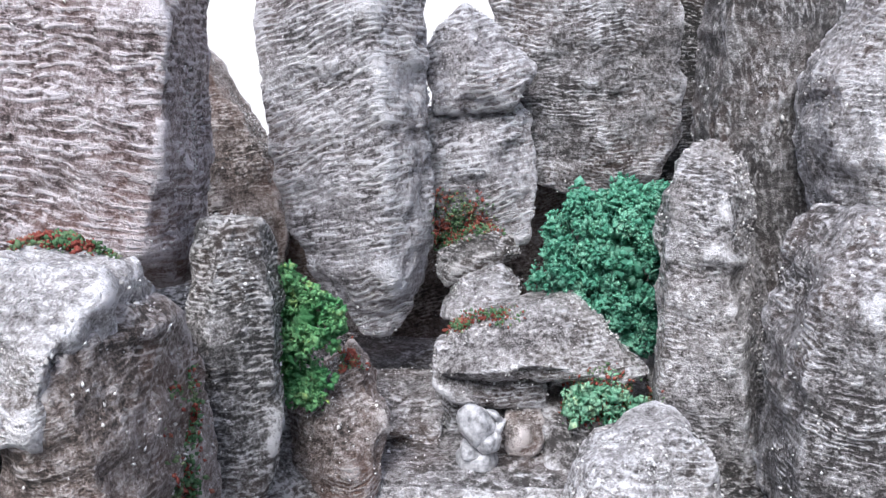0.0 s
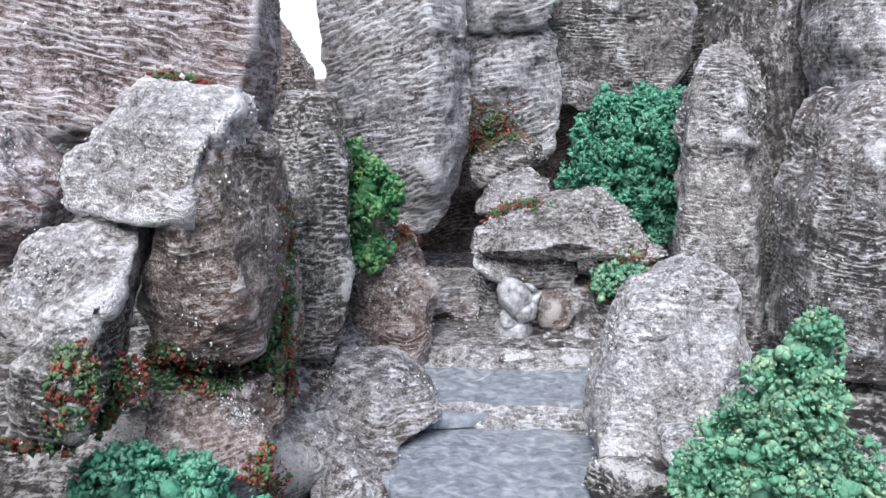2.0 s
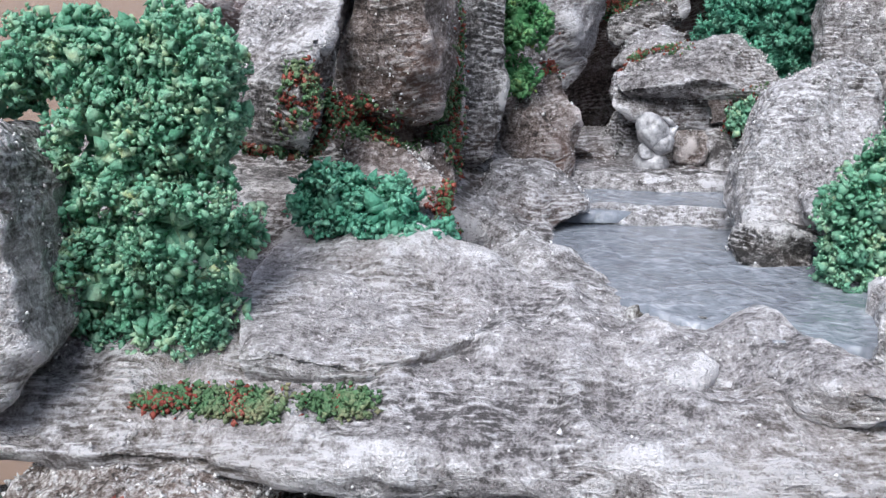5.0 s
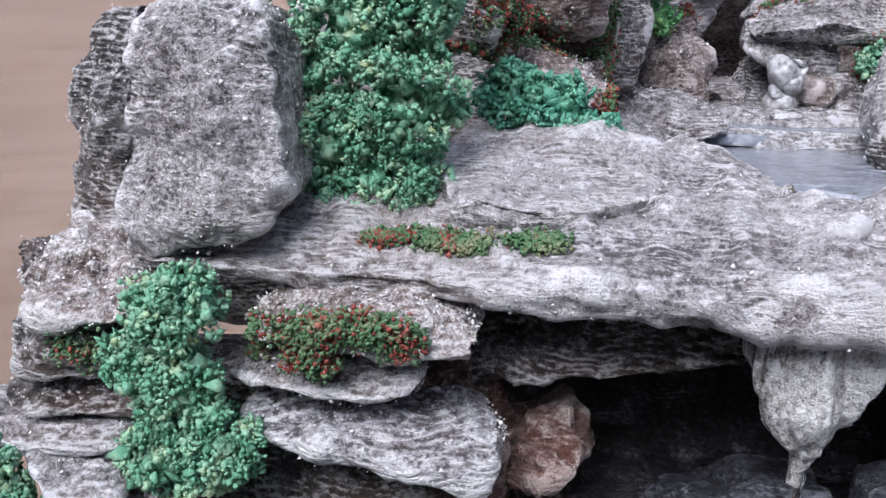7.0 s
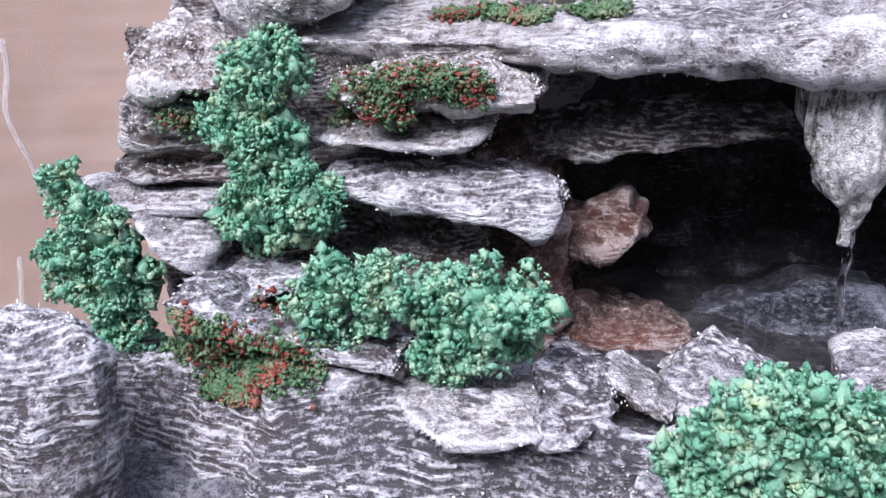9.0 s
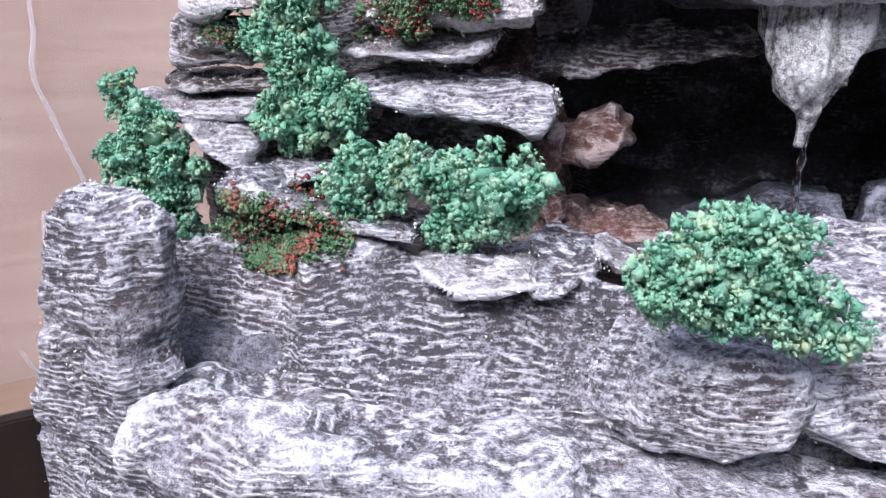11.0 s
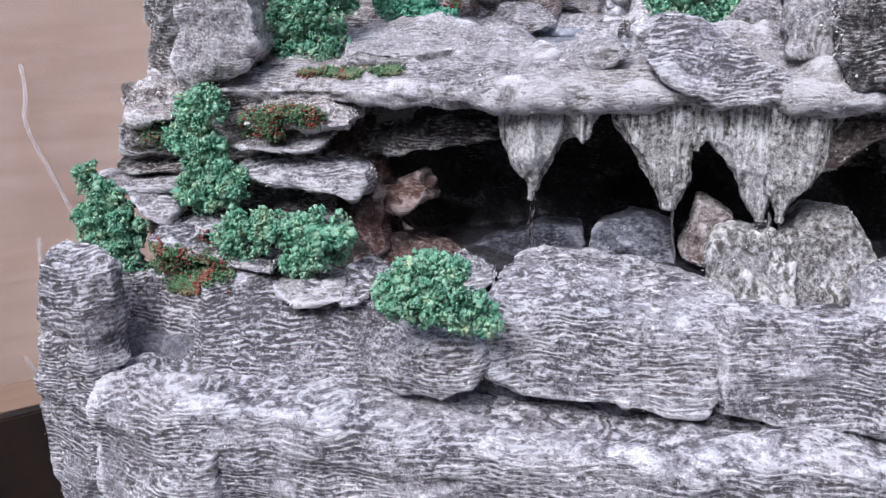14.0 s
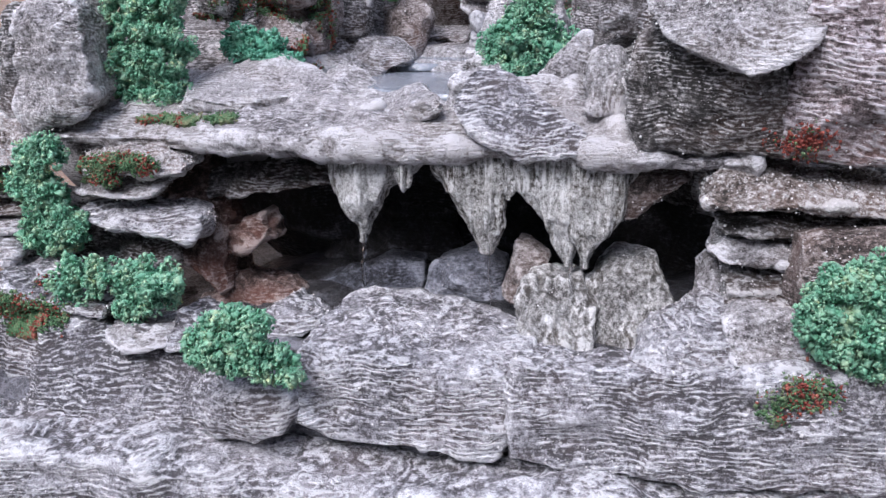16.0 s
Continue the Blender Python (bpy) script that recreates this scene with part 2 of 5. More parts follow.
def loft(ribs, front, back, power=4.0, round_end=0.25, density=None, wobble=0.0):
    """Rings between ribs (left x y z, right x y z, in mm), front and back metres deep."""
    density = density or DENSITY
    ribs = np.array(ribs, float) / 1000
    left, right = ribs[:, :3], ribs[:, 3:6]
    mid = (left + right) / 2
    seg = np.linalg.norm(np.diff(mid, axis=0), axis=1)
    s = np.concatenate([[0], np.cumsum(seg)])
    wide = np.linalg.norm(right - left, axis=1).mean()
    rows = int(np.clip(s[-1] / density, 8, 180))
    n = int(np.clip((2 * wide + 2 * (front + back)) / density, 24, 190))
    u = np.linspace(0, s[-1], rows)
    # a slight easing through the ribs
    soft = s[-1] * 0.02
    def along(v):
        return sum(np.stack([np.interp(np.clip(u + o * soft, 0, s[-1]), s, v[:, i]) for i in range(3)], 1) for o in (-1, 0, 1)) / 3
    lo, hi = along(left), along(right)
    c, w = (lo + hi) / 2, (hi - lo) / 2
    axis = np.gradient(c, axis=0)
    axis /= np.linalg.norm(axis, axis=1, keepdims=True)
    out = np.cross(axis, w)
    out /= np.maximum(np.linalg.norm(out, axis=1, keepdims=True), 1e-9)
    if out.mean(0) @ np.array([0.0, -1.0, 0.45]) < 0:
        out = -out
    # even steps round the outline of the ring
    th = np.linspace(0, 2 * np.pi, 721)
    sx = np.sign(np.cos(th)) * np.abs(np.cos(th)) ** (2 / power)
    sy = np.sign(np.sin(th)) * np.abs(np.sin(th)) ** (2 / power)
    px, py = sx * wide / 2, np.where(sy > 0, sy * front, sy * back)
    run = np.concatenate([[0], np.cumsum(np.hypot(np.diff(px), np.diff(py)))])
    at = np.linspace(0, run[-1], n, endpoint=False)
    cx, cy = np.interp(at, run, sx), np.interp(at, run, sy)
    deep = np.where(cy > 0, cy * front, cy * back)
    scale = np.linalg.norm(w, axis=1) / max(wide / 2, 1e-6)
    scale = np.clip(scale, 0.15, 1.0)
    g = c[:, None] + cx[None, :, None] * w[:, None] + (deep[None, :] * scale[:, None])[:, :, None] * out[:, None]
    # rounded ends
    r = min(front + back, wide) * round_end * 0.5
    ends = []
    for e, sign in ((0, -1), (-1, 1)):
        ring, mid_e = g[e], g[e].mean(0)
        cap = []
        for shrink, off in ((0.985, 0.35), (0.95, 0.62), (0.89, 0.82), (0.80, 0.93), (0.68, 0.98), (0.54, 1.0), (0.38, 1.0), (0.2, 1.0)):
            cap.append(mid_e + (ring - mid_e) * shrink + sign * axis[e] * r * off)
        ends.append(np.array(cap))
    return np.concatenate([ends[0][::-1], g, ends[1]])


def chisel(g, rng, cuts, depth):
    """Flat breaks knocked off the mass by planes."""
    p = g.reshape(-1, 3)
    c = p.mean(0)
    ext = np.abs(p - c).max(0)
    for _ in range(cuts):
        nrm = rng.normal(size=3) * np.array([1.0, 0.9, 0.9])
        if nrm[1] > 0.3:
            nrm[1] = -nrm[1]
        nrm /= ext
        nrm /= np.linalg.norm(nrm)
        d = (p - c) @ nrm
        limit = d.max() * (1 - depth * rng.uniform(0.3, 1.0))
        over = np.maximum(d - limit, 0)
        p = p - (over * 0.97)[:, None] * nrm
    return p.reshape(g.shape)


ICO_V = np.array([(1, 0, 0), (-1, 0, 0), (0, 1, 0), (0, -1, 0), (0, 0, 1), (0, 0, -1)], float)
ICO_F = np.array([(0, 2, 4), (2, 1, 4), (1, 3, 4), (3, 0, 4), (2, 0, 5), (1, 2, 5), (3, 1, 5), (0, 3, 5)])


def crumbs(name, centres, sizes, rng, mat):
    """One mesh of many small torn crumbs."""
    n, k = len(centres), len(ICO_V)
    jag = rng.uniform(0.4, 1.6, (n, k, 1))
    squash = rng.uniform(0.5, 1.5, (n, 1, 3))
    # each crumb is turned at random
    q = rng.normal(size=(n, 4))
    q /= np.linalg.norm(q, axis=1, keepdims=True)
    w, x, y, z = q.T
    turn = np.stack([1 - 2 * (y * y + z * z), 2 * (x * y - w * z), 2 * (x * z + w * y),
                     2 * (x * y + w * z), 1 - 2 * (x * x + z * z), 2 * (y * z - w * x),
                     2 * (x * z - w * y), 2 * (y * z + w * x), 1 - 2 * (x * x + y * y)], 1).reshape(n, 3, 3)
    v = np.einsum("nij,nkj->nki", turn, ICO_V[None] * jag * squash * sizes[:, None, None]) + centres[:, None]
    f = (ICO_F[None] + (np.arange(n) * k)[:, None, None]).reshape(-1, 3)
    me = bpy.data.meshes.new(name)
    me.vertices.add(n * k)
    me.vertices.foreach_set("co", v.astype(np.float32).ravel())
    me.loops.add(len(f) * 3)
    me.loops.foreach_set("vertex_index", f.astype(np.int32).ravel())
    me.polygons.add(len(f))
    me.polygons.foreach_set("loop_start", (np.arange(len(f)) * 3).astype(np.int32))
    me.update(calc_edges=True)
    me.materials.append(mat)
    return me


GRIT, gt, gb = nodes_of("white_grit")
gi = gt.nodes.new("ShaderNodeNewGeometry")
link(gt, ramp(gt, gi.outputs["Random Per Island"], [(0.1, (0.30, 0.29, 0.29)), (0.5, (0.62, 0.61, 0.62)), (0.9, (0.82, 0.81, 0.82))]), gb.inputs["Base Color"])
gb.inputs["Roughness"].default_value = 0.5

SEED = [10]


def outward(g):
    p = g.reshape(-1, 3)
    nr = grid_normals(g).reshape(-1, 3)
    return p, (-nr if ((p - p.mean(0)) * nr).sum() < 0 else nr)


def swell(g, seed, amp):
    """Broad dents and bulges, with creased valleys."""
    p, nr = outward(g)
    d = amp * (0.7 * vnoise(p, 0.05, seed) + 0.7 * (0.45 - np.abs(vnoise(p, 0.028, seed + 1))))
    return (p + d[:, None] * nr).reshape(g.shape)


def roughen(g, seed, amp, strata, dip, strata_size):
    p, nr = outward(g)
    d = amp * (0.22 * vnoise(p, 0.014, seed + 2) + 0.15 * vnoise(p, 0.007, seed + 3) + 0.10 * vnoise(p, 0.004, seed + 7))
    # beds: worn layers along the dip
    q = p.copy()
    q[:, 2] = p[:, 2] + math.tan(radians(dip)) * p[:, 0] + 0.004 * vnoise(p, 0.03, seed + 4)
    bed = vnoise(q, (0.05, 0.05, strata_size * 2.2), seed + 5)
    bed2 = vnoise(q, (0.018, 0.018, strata_size * 0.75), seed + 6)
    d = d + strata * (np.tanh(4 * bed) * 0.8 + bed2 * 0.8)
    return (p + d[:, None] * nr).reshape(g.shape)


def worn_edges(g):
    """How far each place stands out from its surroundings, 0 to 1: where a dry brush leaves paint."""
    p, nr = outward(g)
    nr = nr.reshape(g.shape)
    out = 0
    for k, gain, least in ((3, 2.2, 0.38), (6, 1.8, 0.50)):
        pad = np.concatenate([np.repeat(g[:1], k, 0), g, np.repeat(g[-1:], k, 0)])
        mean = (np.roll(g, k, 1) + np.roll(g, -k, 1) + pad[2 * k:] + pad[:-2 * k]) / 4
        stand = ((g - mean) * nr).sum(2) / (k * 0.0019)
        out = out + np.clip(stand * gain - least, 0, 1)
    return np.clip(out, 0, 1).ravel()


def grit_on(ob, g, rng, per_cm2):
    """White grit stuck to the outer side of a rock, as a part of it."""
    p, nr = outward(g)
    step = np.median(np.linalg.norm(np.diff(g, axis=1), axis=2)) * np.median(np.linalg.norm(np.diff(g, axis=0), axis=2))
    face = np.where(nr[:, 1] < 0.35)[0]
    n = int(min(per_cm2 * len(face) * step * 1e4, 1200))
    if n < 4:
        return
    patchy = vnoise(p[face], 0.02, 77) + rng.uniform(-0.9, 0.9, len(face))
    pick = face[np.argsort(-patchy)[: n * 3]]
    pick = rng.choice(pick, min(n, len(pick)), replace=False)
    size = 0.0005 * rng.lognormal(0, 0.25, len(pick))
    at = p[pick] + rng.normal(0, 0.0008, (len(pick), 3)) + nr[pick] * size[:, None] * 0.1
    child = new("grit", crumbs("grit", at - np.array(ob.location), size, rng, GRIT))
    child.parent = ob
    tagged(child, "white grit stuck to the rock", kind="stuff")


def finish(name, label, mat, g, rng, category, group, amp, strata, dip, strata_size, flute, grit):
    """Surface relief, wear on the edges and grit, for one mass of rock."""
    if ((g - g.reshape(-1, 3).mean(0)) * grid_normals(g)).sum() < 0:
        g = g[:, ::-1]
    g = roughen(g, SEED[0], amp, strata, dip, strata_size)
    if flute:
        p, nr = outward(g)
        d = flute * (1 - 2.2 * np.abs(vnoise(p, (0.0075, 0.0075, 0.06), SEED[0] + 8)) + 0.5 * vnoise(p, (0.003, 0.003, 0.018), SEED[0] + 9))
        g = (p + d[:, None] * nr).reshape(g.shape)
    base = np.array([g[:, :, 0].mean(), g[:, :, 1].mean(), g[:, :, 2].min()])
    ob = new(name, mesh_grid(name, g - base, ROCK[mat]))
    ob.location = base
    tagged(ob, label, category, group)
    wear = ob.data.attributes.new("wear", "FLOAT", "POINT")
    wear.data.foreach_set("value", np.concatenate([worn_edges(g), [0, 0]]).astype(np.float32))
    if grit:
        grit_on(ob, g, rng, grit)
    return ob


def seed_for(label, first):
    SEED[0] = 11 + sum((i + 3) * ord(c) for i, c in enumerate(label)) % 9973 + int(abs(sum(first))) % 97
    return np.random.default_rng(SEED[0])


def rock(name, label, mat, ribs, front, back, category="rock", group="", amp=0.007, strata=0.0009, dip=0.0, power=8.0, cuts=14, cut=0.27, round_end=0.14, strata_size=0.0045, flute=0.0, density=None, grit=4.5):
    """A mass of rock drawn through ribs."""
    rng = seed_for(label, ribs[0])
    g = loft(ribs, front, back, power, round_end, density)
    g = swell(g, SEED[0], amp)
    g = chisel(g, rng, cuts, cut)
    return finish(name, label, mat, g, rng, category, group, amp, strata, dip, strata_size, flute, grit)


def crag(name, label, mat, corners, back, category="rock", group="", amp=0.0065, strata=0.0011, dip=0.0, edge=160.0, strata_size=0.0045, flute=0.0, density=0.0018, grit=5.0):
    """A broken rock with flat faces: the hull of its corners (mm) and of their copies pushed back."""
    rng = seed_for(label, corners[0])
    pts = np.array(corners, float) / 1000
    mid = pts.mean(0)
    pts = np.concatenate([pts, mid + (pts - mid) * 0.9 + np.array(back) / 1000])
    bm = bmesh.new()
    for p in pts:
        bm.verts.new(p)
    bmesh.ops.convex_hull(bm, input=bm.verts[:])
    bmesh.ops.dissolve_limit(bm, angle_limit=radians(9), verts=bm.verts[:], edges=bm.edges[:])
    bm.normal_update()
    nrm = np.array([f.normal[:] for f in bm.faces])
    at = np.array([f.calc_center_median()[:] for f in bm.faces])
    bm.free()
    c = (pts.min(0) + pts.max(0)) / 2
    ext = (pts.max(0) - pts.min(0)) / 2
    off = ((at - c) * nrm).sum(1)
    off[off < 0] *= -1
    nrm[((at - c) * nrm).sum(1) < 0] *= -1
    off = np.maximum(off, 0.001)
    k = 0 if ext[0] > ext[2] else 2
    a, b = (k + 1) % 3, (k + 2) % 3
    rows = int(np.clip(2 * (ext[k] + min(ext[a], ext[b])) / density, 14, 115))
    n = int(np.clip(3.6 * (ext[a] + ext[b]) / density, 26, 150))
    lat = np.linspace(-0.5, 0.5, rows + 2)[1:-1] * np.pi
    lon = np.linspace(0, 2 * np.pi, n, endpoint=False)
    way = np.zeros((rows, n, 3))
    way[:, :, k] = np.sin(lat)[:, None] * ext[k]
    way[:, :, a] = np.cos(lat)[:, None] * np.cos(lon)[None] * ext[a]
    way[:, :, b] = np.cos(lat)[:, None] * np.sin(lon)[None] * ext[b]
    reach = np.maximum(way @ nrm.T / off, 0)
    top = reach.max(2)
    r = 1 / (top * ((reach / top[:, :, None]) ** edge).sum(2) ** (1 / edge))
    g = c + way * r[:, :, None]
    g = swell(g, SEED[0], amp * 0.34)
    g = chisel(g, rng, 9, 0.08)
    return finish(name, label, mat, g, rng, category, group, amp * 1.35, strata, dip, strata_size, flute, grit)


def dripstone(label, ribs):
    """A fluted cone of lime hanging from the slab."""
    rng = seed_for(label, ribs[0])
    deep = 0.22 * abs(ribs[0][3] - ribs[0][0]) / 1000
    g = loft(ribs, deep, deep, 2.2, 0.3, 0.0011)
    p, nr = outward(g)
    d = 0.0022 * vnoise(p, (0.014, 0.014, 0.02), SEED[0])
    g = (p + d[:, None] * nr).reshape(g.shape)
    return finish("stalactite", label, "cement", g, rng, "dripstone", "", 0.003, 0.0001, 0, 0.0045, 0.0026, 0)


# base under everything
# hidden core takes the cave rock's shade-darkened colour
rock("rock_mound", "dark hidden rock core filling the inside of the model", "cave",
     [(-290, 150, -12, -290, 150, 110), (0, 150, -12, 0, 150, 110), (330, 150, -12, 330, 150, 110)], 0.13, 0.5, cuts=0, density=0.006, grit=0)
# next two mounds are filler; their dark colour stands in for crevice shade
rock("rock_mound", "dark rock mound under the canyon stones", "dark",
     [(-310, 190, 272, -310, 520, 385), (-190, 190, 280, -190, 520, 385), (-110, 235, 284, -110, 520, 375), (-58, 300, 284, -58, 520, 325)], 0.008, 0.1, density=0.006, cuts=0)
rock("rock_mound", "dark rock mound beside the stream", "dark",
     [(125, 250, 282, 125, 520, 330), (200, 170, 282, 200, 520, 350), (350, 150, 282, 350, 520, 350)], 0.008, 0.1, density=0.006, cuts=0)
rock("rock_step", "speckled grey landing with a whitened edge", "grey",
     [(-75, 389, 292, -75, 620, 302), (30, 386, 292, 30, 620, 300), (135, 388, 290, 135, 620, 302)], 0.01, 0.04, cuts=2, cut=0.03, amp=0.004, round_end=0.1, density=0.0022)
rock("rock_step", "low stone step beside the figurine", "grey",
     [(-75, 436, 305, -75, 520, 310), (-40, 432, 306, -40, 520, 312), (0, 436, 305, 0, 520, 310)], 0.008, 0.02, cuts=2)
rock("rock_mound", "shadowed rock wall behind the columns", "brown",
     [(-280, 640, 270, -280, 640, 400), (0, 660, 270, 0, 660, 470), (300, 640, 270, 300, 640, 440)], 0.03, 0.03, density=0.004)

# tall columns at the back
crag("rock_column", "tall mauve-grey rock column with slanting ridges", "mauve",
     [(-242, 375, 549), (-110, 348, 546), (-106, 345, 506), (-117, 345, 423), (-253, 365, 416), (-108, 385, 550), (-115, 378, 405)], (0, 60, 0))
rock("rock_column", "dark grey rock column behind the mauve one", "grey",
     [(-305, 450, 363, -223, 450, 374), (-302, 450, 450, -213, 450, 435), (-289, 450, 520, -210, 450, 521)], 0.02, 0.06)
crag("rock_column", "leaning rust-brown rock with horizontal grooves", "brown",
     [(-167, 580, 524), (-160, 580, 511), (-140, 580, 484), (-136, 578, 470), (-121, 575, 453), (-104, 570, 400), (-107, 565, 366), (-183, 570, 365), (-174, 585, 524), (-154, 548, 440), (-137, 545, 404)], (0, 50, 0))
crag("rock_column", "wide pale grey column narrowing towards its foot", "tilt",
     [(-104, 500, 568), (-14, 505, 569), (-9, 505, 515), (-5, 505, 401), (-16, 500, 364), (-31, 495, 345), (-48, 495, 350), (-74, 495, 379), (-91, 497, 413), (-105, 495, 483), (-42, 472, 565), (-43, 470, 519), (-28, 470, 481), (-24, 474, 438), (-29, 472, 391)], (0, 55, 0))
crag("rock_column", "grey wedge-shaped column with a pointed top", "tilt",
     [(-14, 545, 512), (12, 545, 540), (27, 545, 532), (56, 540, 502), (41, 530, 476), (-5, 535, 475), (22, 515, 496)], (0, 50, 0))
crag("rock_column", "broad grey column with diagonal white ridges", "grey",
     [(23, 575, 579), (147, 575, 579), (153, 575, 524), (158, 570, 459), (138, 565, 427), (97, 560, 420), (57, 565, 427), (59, 570, 481), (87, 545, 536), (97, 545, 492), (103, 548, 450)], (0, 60, 0))
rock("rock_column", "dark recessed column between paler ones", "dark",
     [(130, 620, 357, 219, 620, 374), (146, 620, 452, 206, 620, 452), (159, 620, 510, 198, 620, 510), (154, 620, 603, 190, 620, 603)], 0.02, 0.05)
rock("rock_column", "tall grey column with upright grooves", "steep",
     [(165, 460, 290, 219, 460, 290), (155, 460, 356, 216, 460, 356), (144, 460, 419, 216, 460, 419), (138, 460, 493, 209, 460, 493), (137, 460, 579, 199, 460, 579)], 0.02, 0.06, dip=4)
crag("rock_spire", "slender grey spire with a whitened edge", "pale",
     [(115, 418, 463), (129, 424, 469), (145, 428, 464), (109, 410, 441), (107, 405, 385), (104, 400, 317), (105, 398, 282), (127, 392, 439), (131, 388, 389), (144, 386, 343), (150, 385, 289), (155, 432, 447), (175, 430, 350), (182, 425, 267)], (0, 30, 0))
crag("rock_column", "ribbed grey column with rounded shoulder", "grey",
     [(140, 318, 409), (146, 322, 428), (163, 330, 447), (180, 330, 448), (204, 330, 435), (135, 308, 393), (133, 300, 317), (207, 310, 311), (151, 292, 425), (159, 288, 324)], (0, 50, 0))
crag("rock_column", "tall ribbed column at the rim of the canyon", "grey",
     [(167, 372, 473), (169, 372, 499), (182, 374, 520), (199, 376, 547), (259, 376, 547), (170, 368, 447), (177, 365, 431), (272, 370, 430), (181, 350, 484), (188, 350, 438)], (0, 60, 0))

crag("rock_column", "grey broken column below the wedge-shaped one", "tilt",
     [(-14, 545, 478), (40, 545, 485), (56, 545, 475), (58, 540, 433), (52, 535, 395), (-8, 535, 391), (26, 520, 449), (5, 522, 442)], (0, 50, 0))

# rocks of the canyon
crag("rock_block", "squared grey rock with a white slanting top", "pale",
     [(-141, 252, 438), (-137, 258, 445), (-103, 252, 440), (-100, 248, 436), (-106, 226, 423), (-116, 222, 398), (-160, 242, 399), (-163, 250, 416), (-145, 246, 431), (-100, 262, 426), (-98, 265, 390)], (0, 40, 0))
crag("rock_block", "brown rock body under the squared rock", "brown",
     [(-130, 238, 391), (-117, 224, 398), (-107, 230, 422), (-101, 266, 426), (-92, 270, 419), (-91, 272, 404), (-91, 262, 367), (-97, 258, 341), (-107, 250, 339), (-131, 246, 343), (-136, 246, 361), (-99, 230, 384), (-97, 232, 373)], (0, 40, 0))
crag("rock_pillar", "dark ribbed rock pillar with a flat top", "dark",
     [(-110, 368, 436), (-103, 375, 438), (-78, 368, 437), (-92, 348, 437), (-74, 356, 413), (-70, 355, 389), (-73, 338, 312), (-101, 345, 387), (-98, 328, 318), (-112, 366, 396), (-109, 345, 308)], (0, 30, 0))
crag("boulder", "grey-brown boulder under a small bush", "brown",
     [(-76, 410, 339), (-63, 412, 352), (-47, 412, 364), (-38, 408, 354), (-27, 395, 330), (-30, 388, 317), (-36, 378, 294), (-73, 385, 288), (-76, 395, 308), (-57, 388, 341), (-45, 376, 319)], (0, 40, 0))
crag("boulder", "grey capstone with a jagged white edge", "pale",
     [(-6, 440, 356), (9, 448, 369), (41, 452, 378), (71, 450, 382), (80, 446, 373), (82, 440, 362), (112, 432, 344), (109, 428, 340), (75, 420, 351), (43, 416, 356), (14, 418, 351), (-1, 425, 346)], (0, 30, 0), amp=0.006)
crag("boulder", "grey boulder below the capstone", "grey",
     [(-3, 475, 360), (11, 480, 382), (32, 482, 390), (45, 480, 384), (46, 472, 363), (19, 462, 368)], (0, 40, 0))
crag("boulder", "dark grey stone leaning on a column", "dark",
     [(-3, 512, 384), (0, 515, 394), (25, 515, 408), (41, 512, 404), (47, 508, 392), (21, 500, 378), (1, 502, 374), (7, 495, 387), (30, 495, 397)], (0, 30, 0))
rock("boulder", "grey rock face under the capstone", "grey",
     [(-16, 462, 267, 65, 462, 271), (-10, 462, 300, 62, 462, 304), (-5, 462, 335, 62, 462, 343)], 0.01, 0.05)
crag("boulder", "grey weathered rock joined to the capstone", "grey",
     [(-5, 440, 360), (16, 432, 353), (53, 436, 350), (56, 440, 325), (15, 436, 326), (3, 430, 332), (-6, 434, 341)], (0, 30, 0), amp=0.007)
crag("boulder", "speckled grey rock beside the upper landing", "grey",
     [(54, 435, 323), (68, 440, 327), (97, 435, 321), (99, 420, 281), (72, 405, 289), (54, 412, 297), (61, 420, 315)], (0, 40, 0))
crag("boulder", "small brown-grey stone beside the figurine", "brown",
     [(33, 432, 322), (40, 435, 325), (52, 435, 324), (53, 430, 312), (44, 422, 302), (35, 424, 303), (40, 420, 318)], (0, 15, 0))
crag("boulder", "large pale boulder with a white-dusted top", "pale",
     [(49, 288, 342), (60, 298, 360), (91, 304, 368), (99, 304, 364), (43, 284, 321), (62, 268, 318), (96, 286, 341), (111, 300, 319), (104, 288, 287), (36, 272, 304), (40, 258, 288), (68, 254, 287)], (0, 45, 0))
crag("boulder", "low wedge-shaped grey boulder by the water", "grey",
     [(-83, 315, 297), (-76, 320, 315), (-53, 318, 313), (-31, 312, 301), (-26, 306, 294), (-43, 296, 286), (-79, 300, 287), (-54, 298, 300)], (0, 40, 0))
crag("boulder", "low grey stone sloping into the stream", "grey",
     [(-87, 288, 297), (-78, 295, 301), (-44, 288, 288), (-46, 276, 277), (-48, 262, 266), (-78, 264, 270), (-62, 268, 290)], (0, 35, 0))
crag("boulder", "tilted grey slab with a striped top", "pale",
     [(-172, 238, 390), (-170, 242, 393), (-133, 242, 397), (-132, 240, 394), (-134, 206, 373), (-165, 200, 359), (-177, 214, 365), (-139, 224, 359), (-135, 236, 380)], (0, 18, 0))
crag("boulder", "blocky stone with a dark brown front", "dark",
     [(-162, 192, 359), (-135, 206, 377), (-135, 214, 370), (-139, 184, 357), (-138, 186, 336), (-162, 190, 336), (-140, 214, 353), (-143, 210, 329)], (0, 25, 0))
crag("boulder", "rounded brown-grey rock behind the bush", "mauve",
     [(-234, 295, 422), (-215, 300, 427), (-193, 292, 407), (-183, 285, 396), (-185, 280, 388), (-195, 275, 373), (-227, 270, 360), (-196, 265, 402)], (0, 50, 0), edge=16)
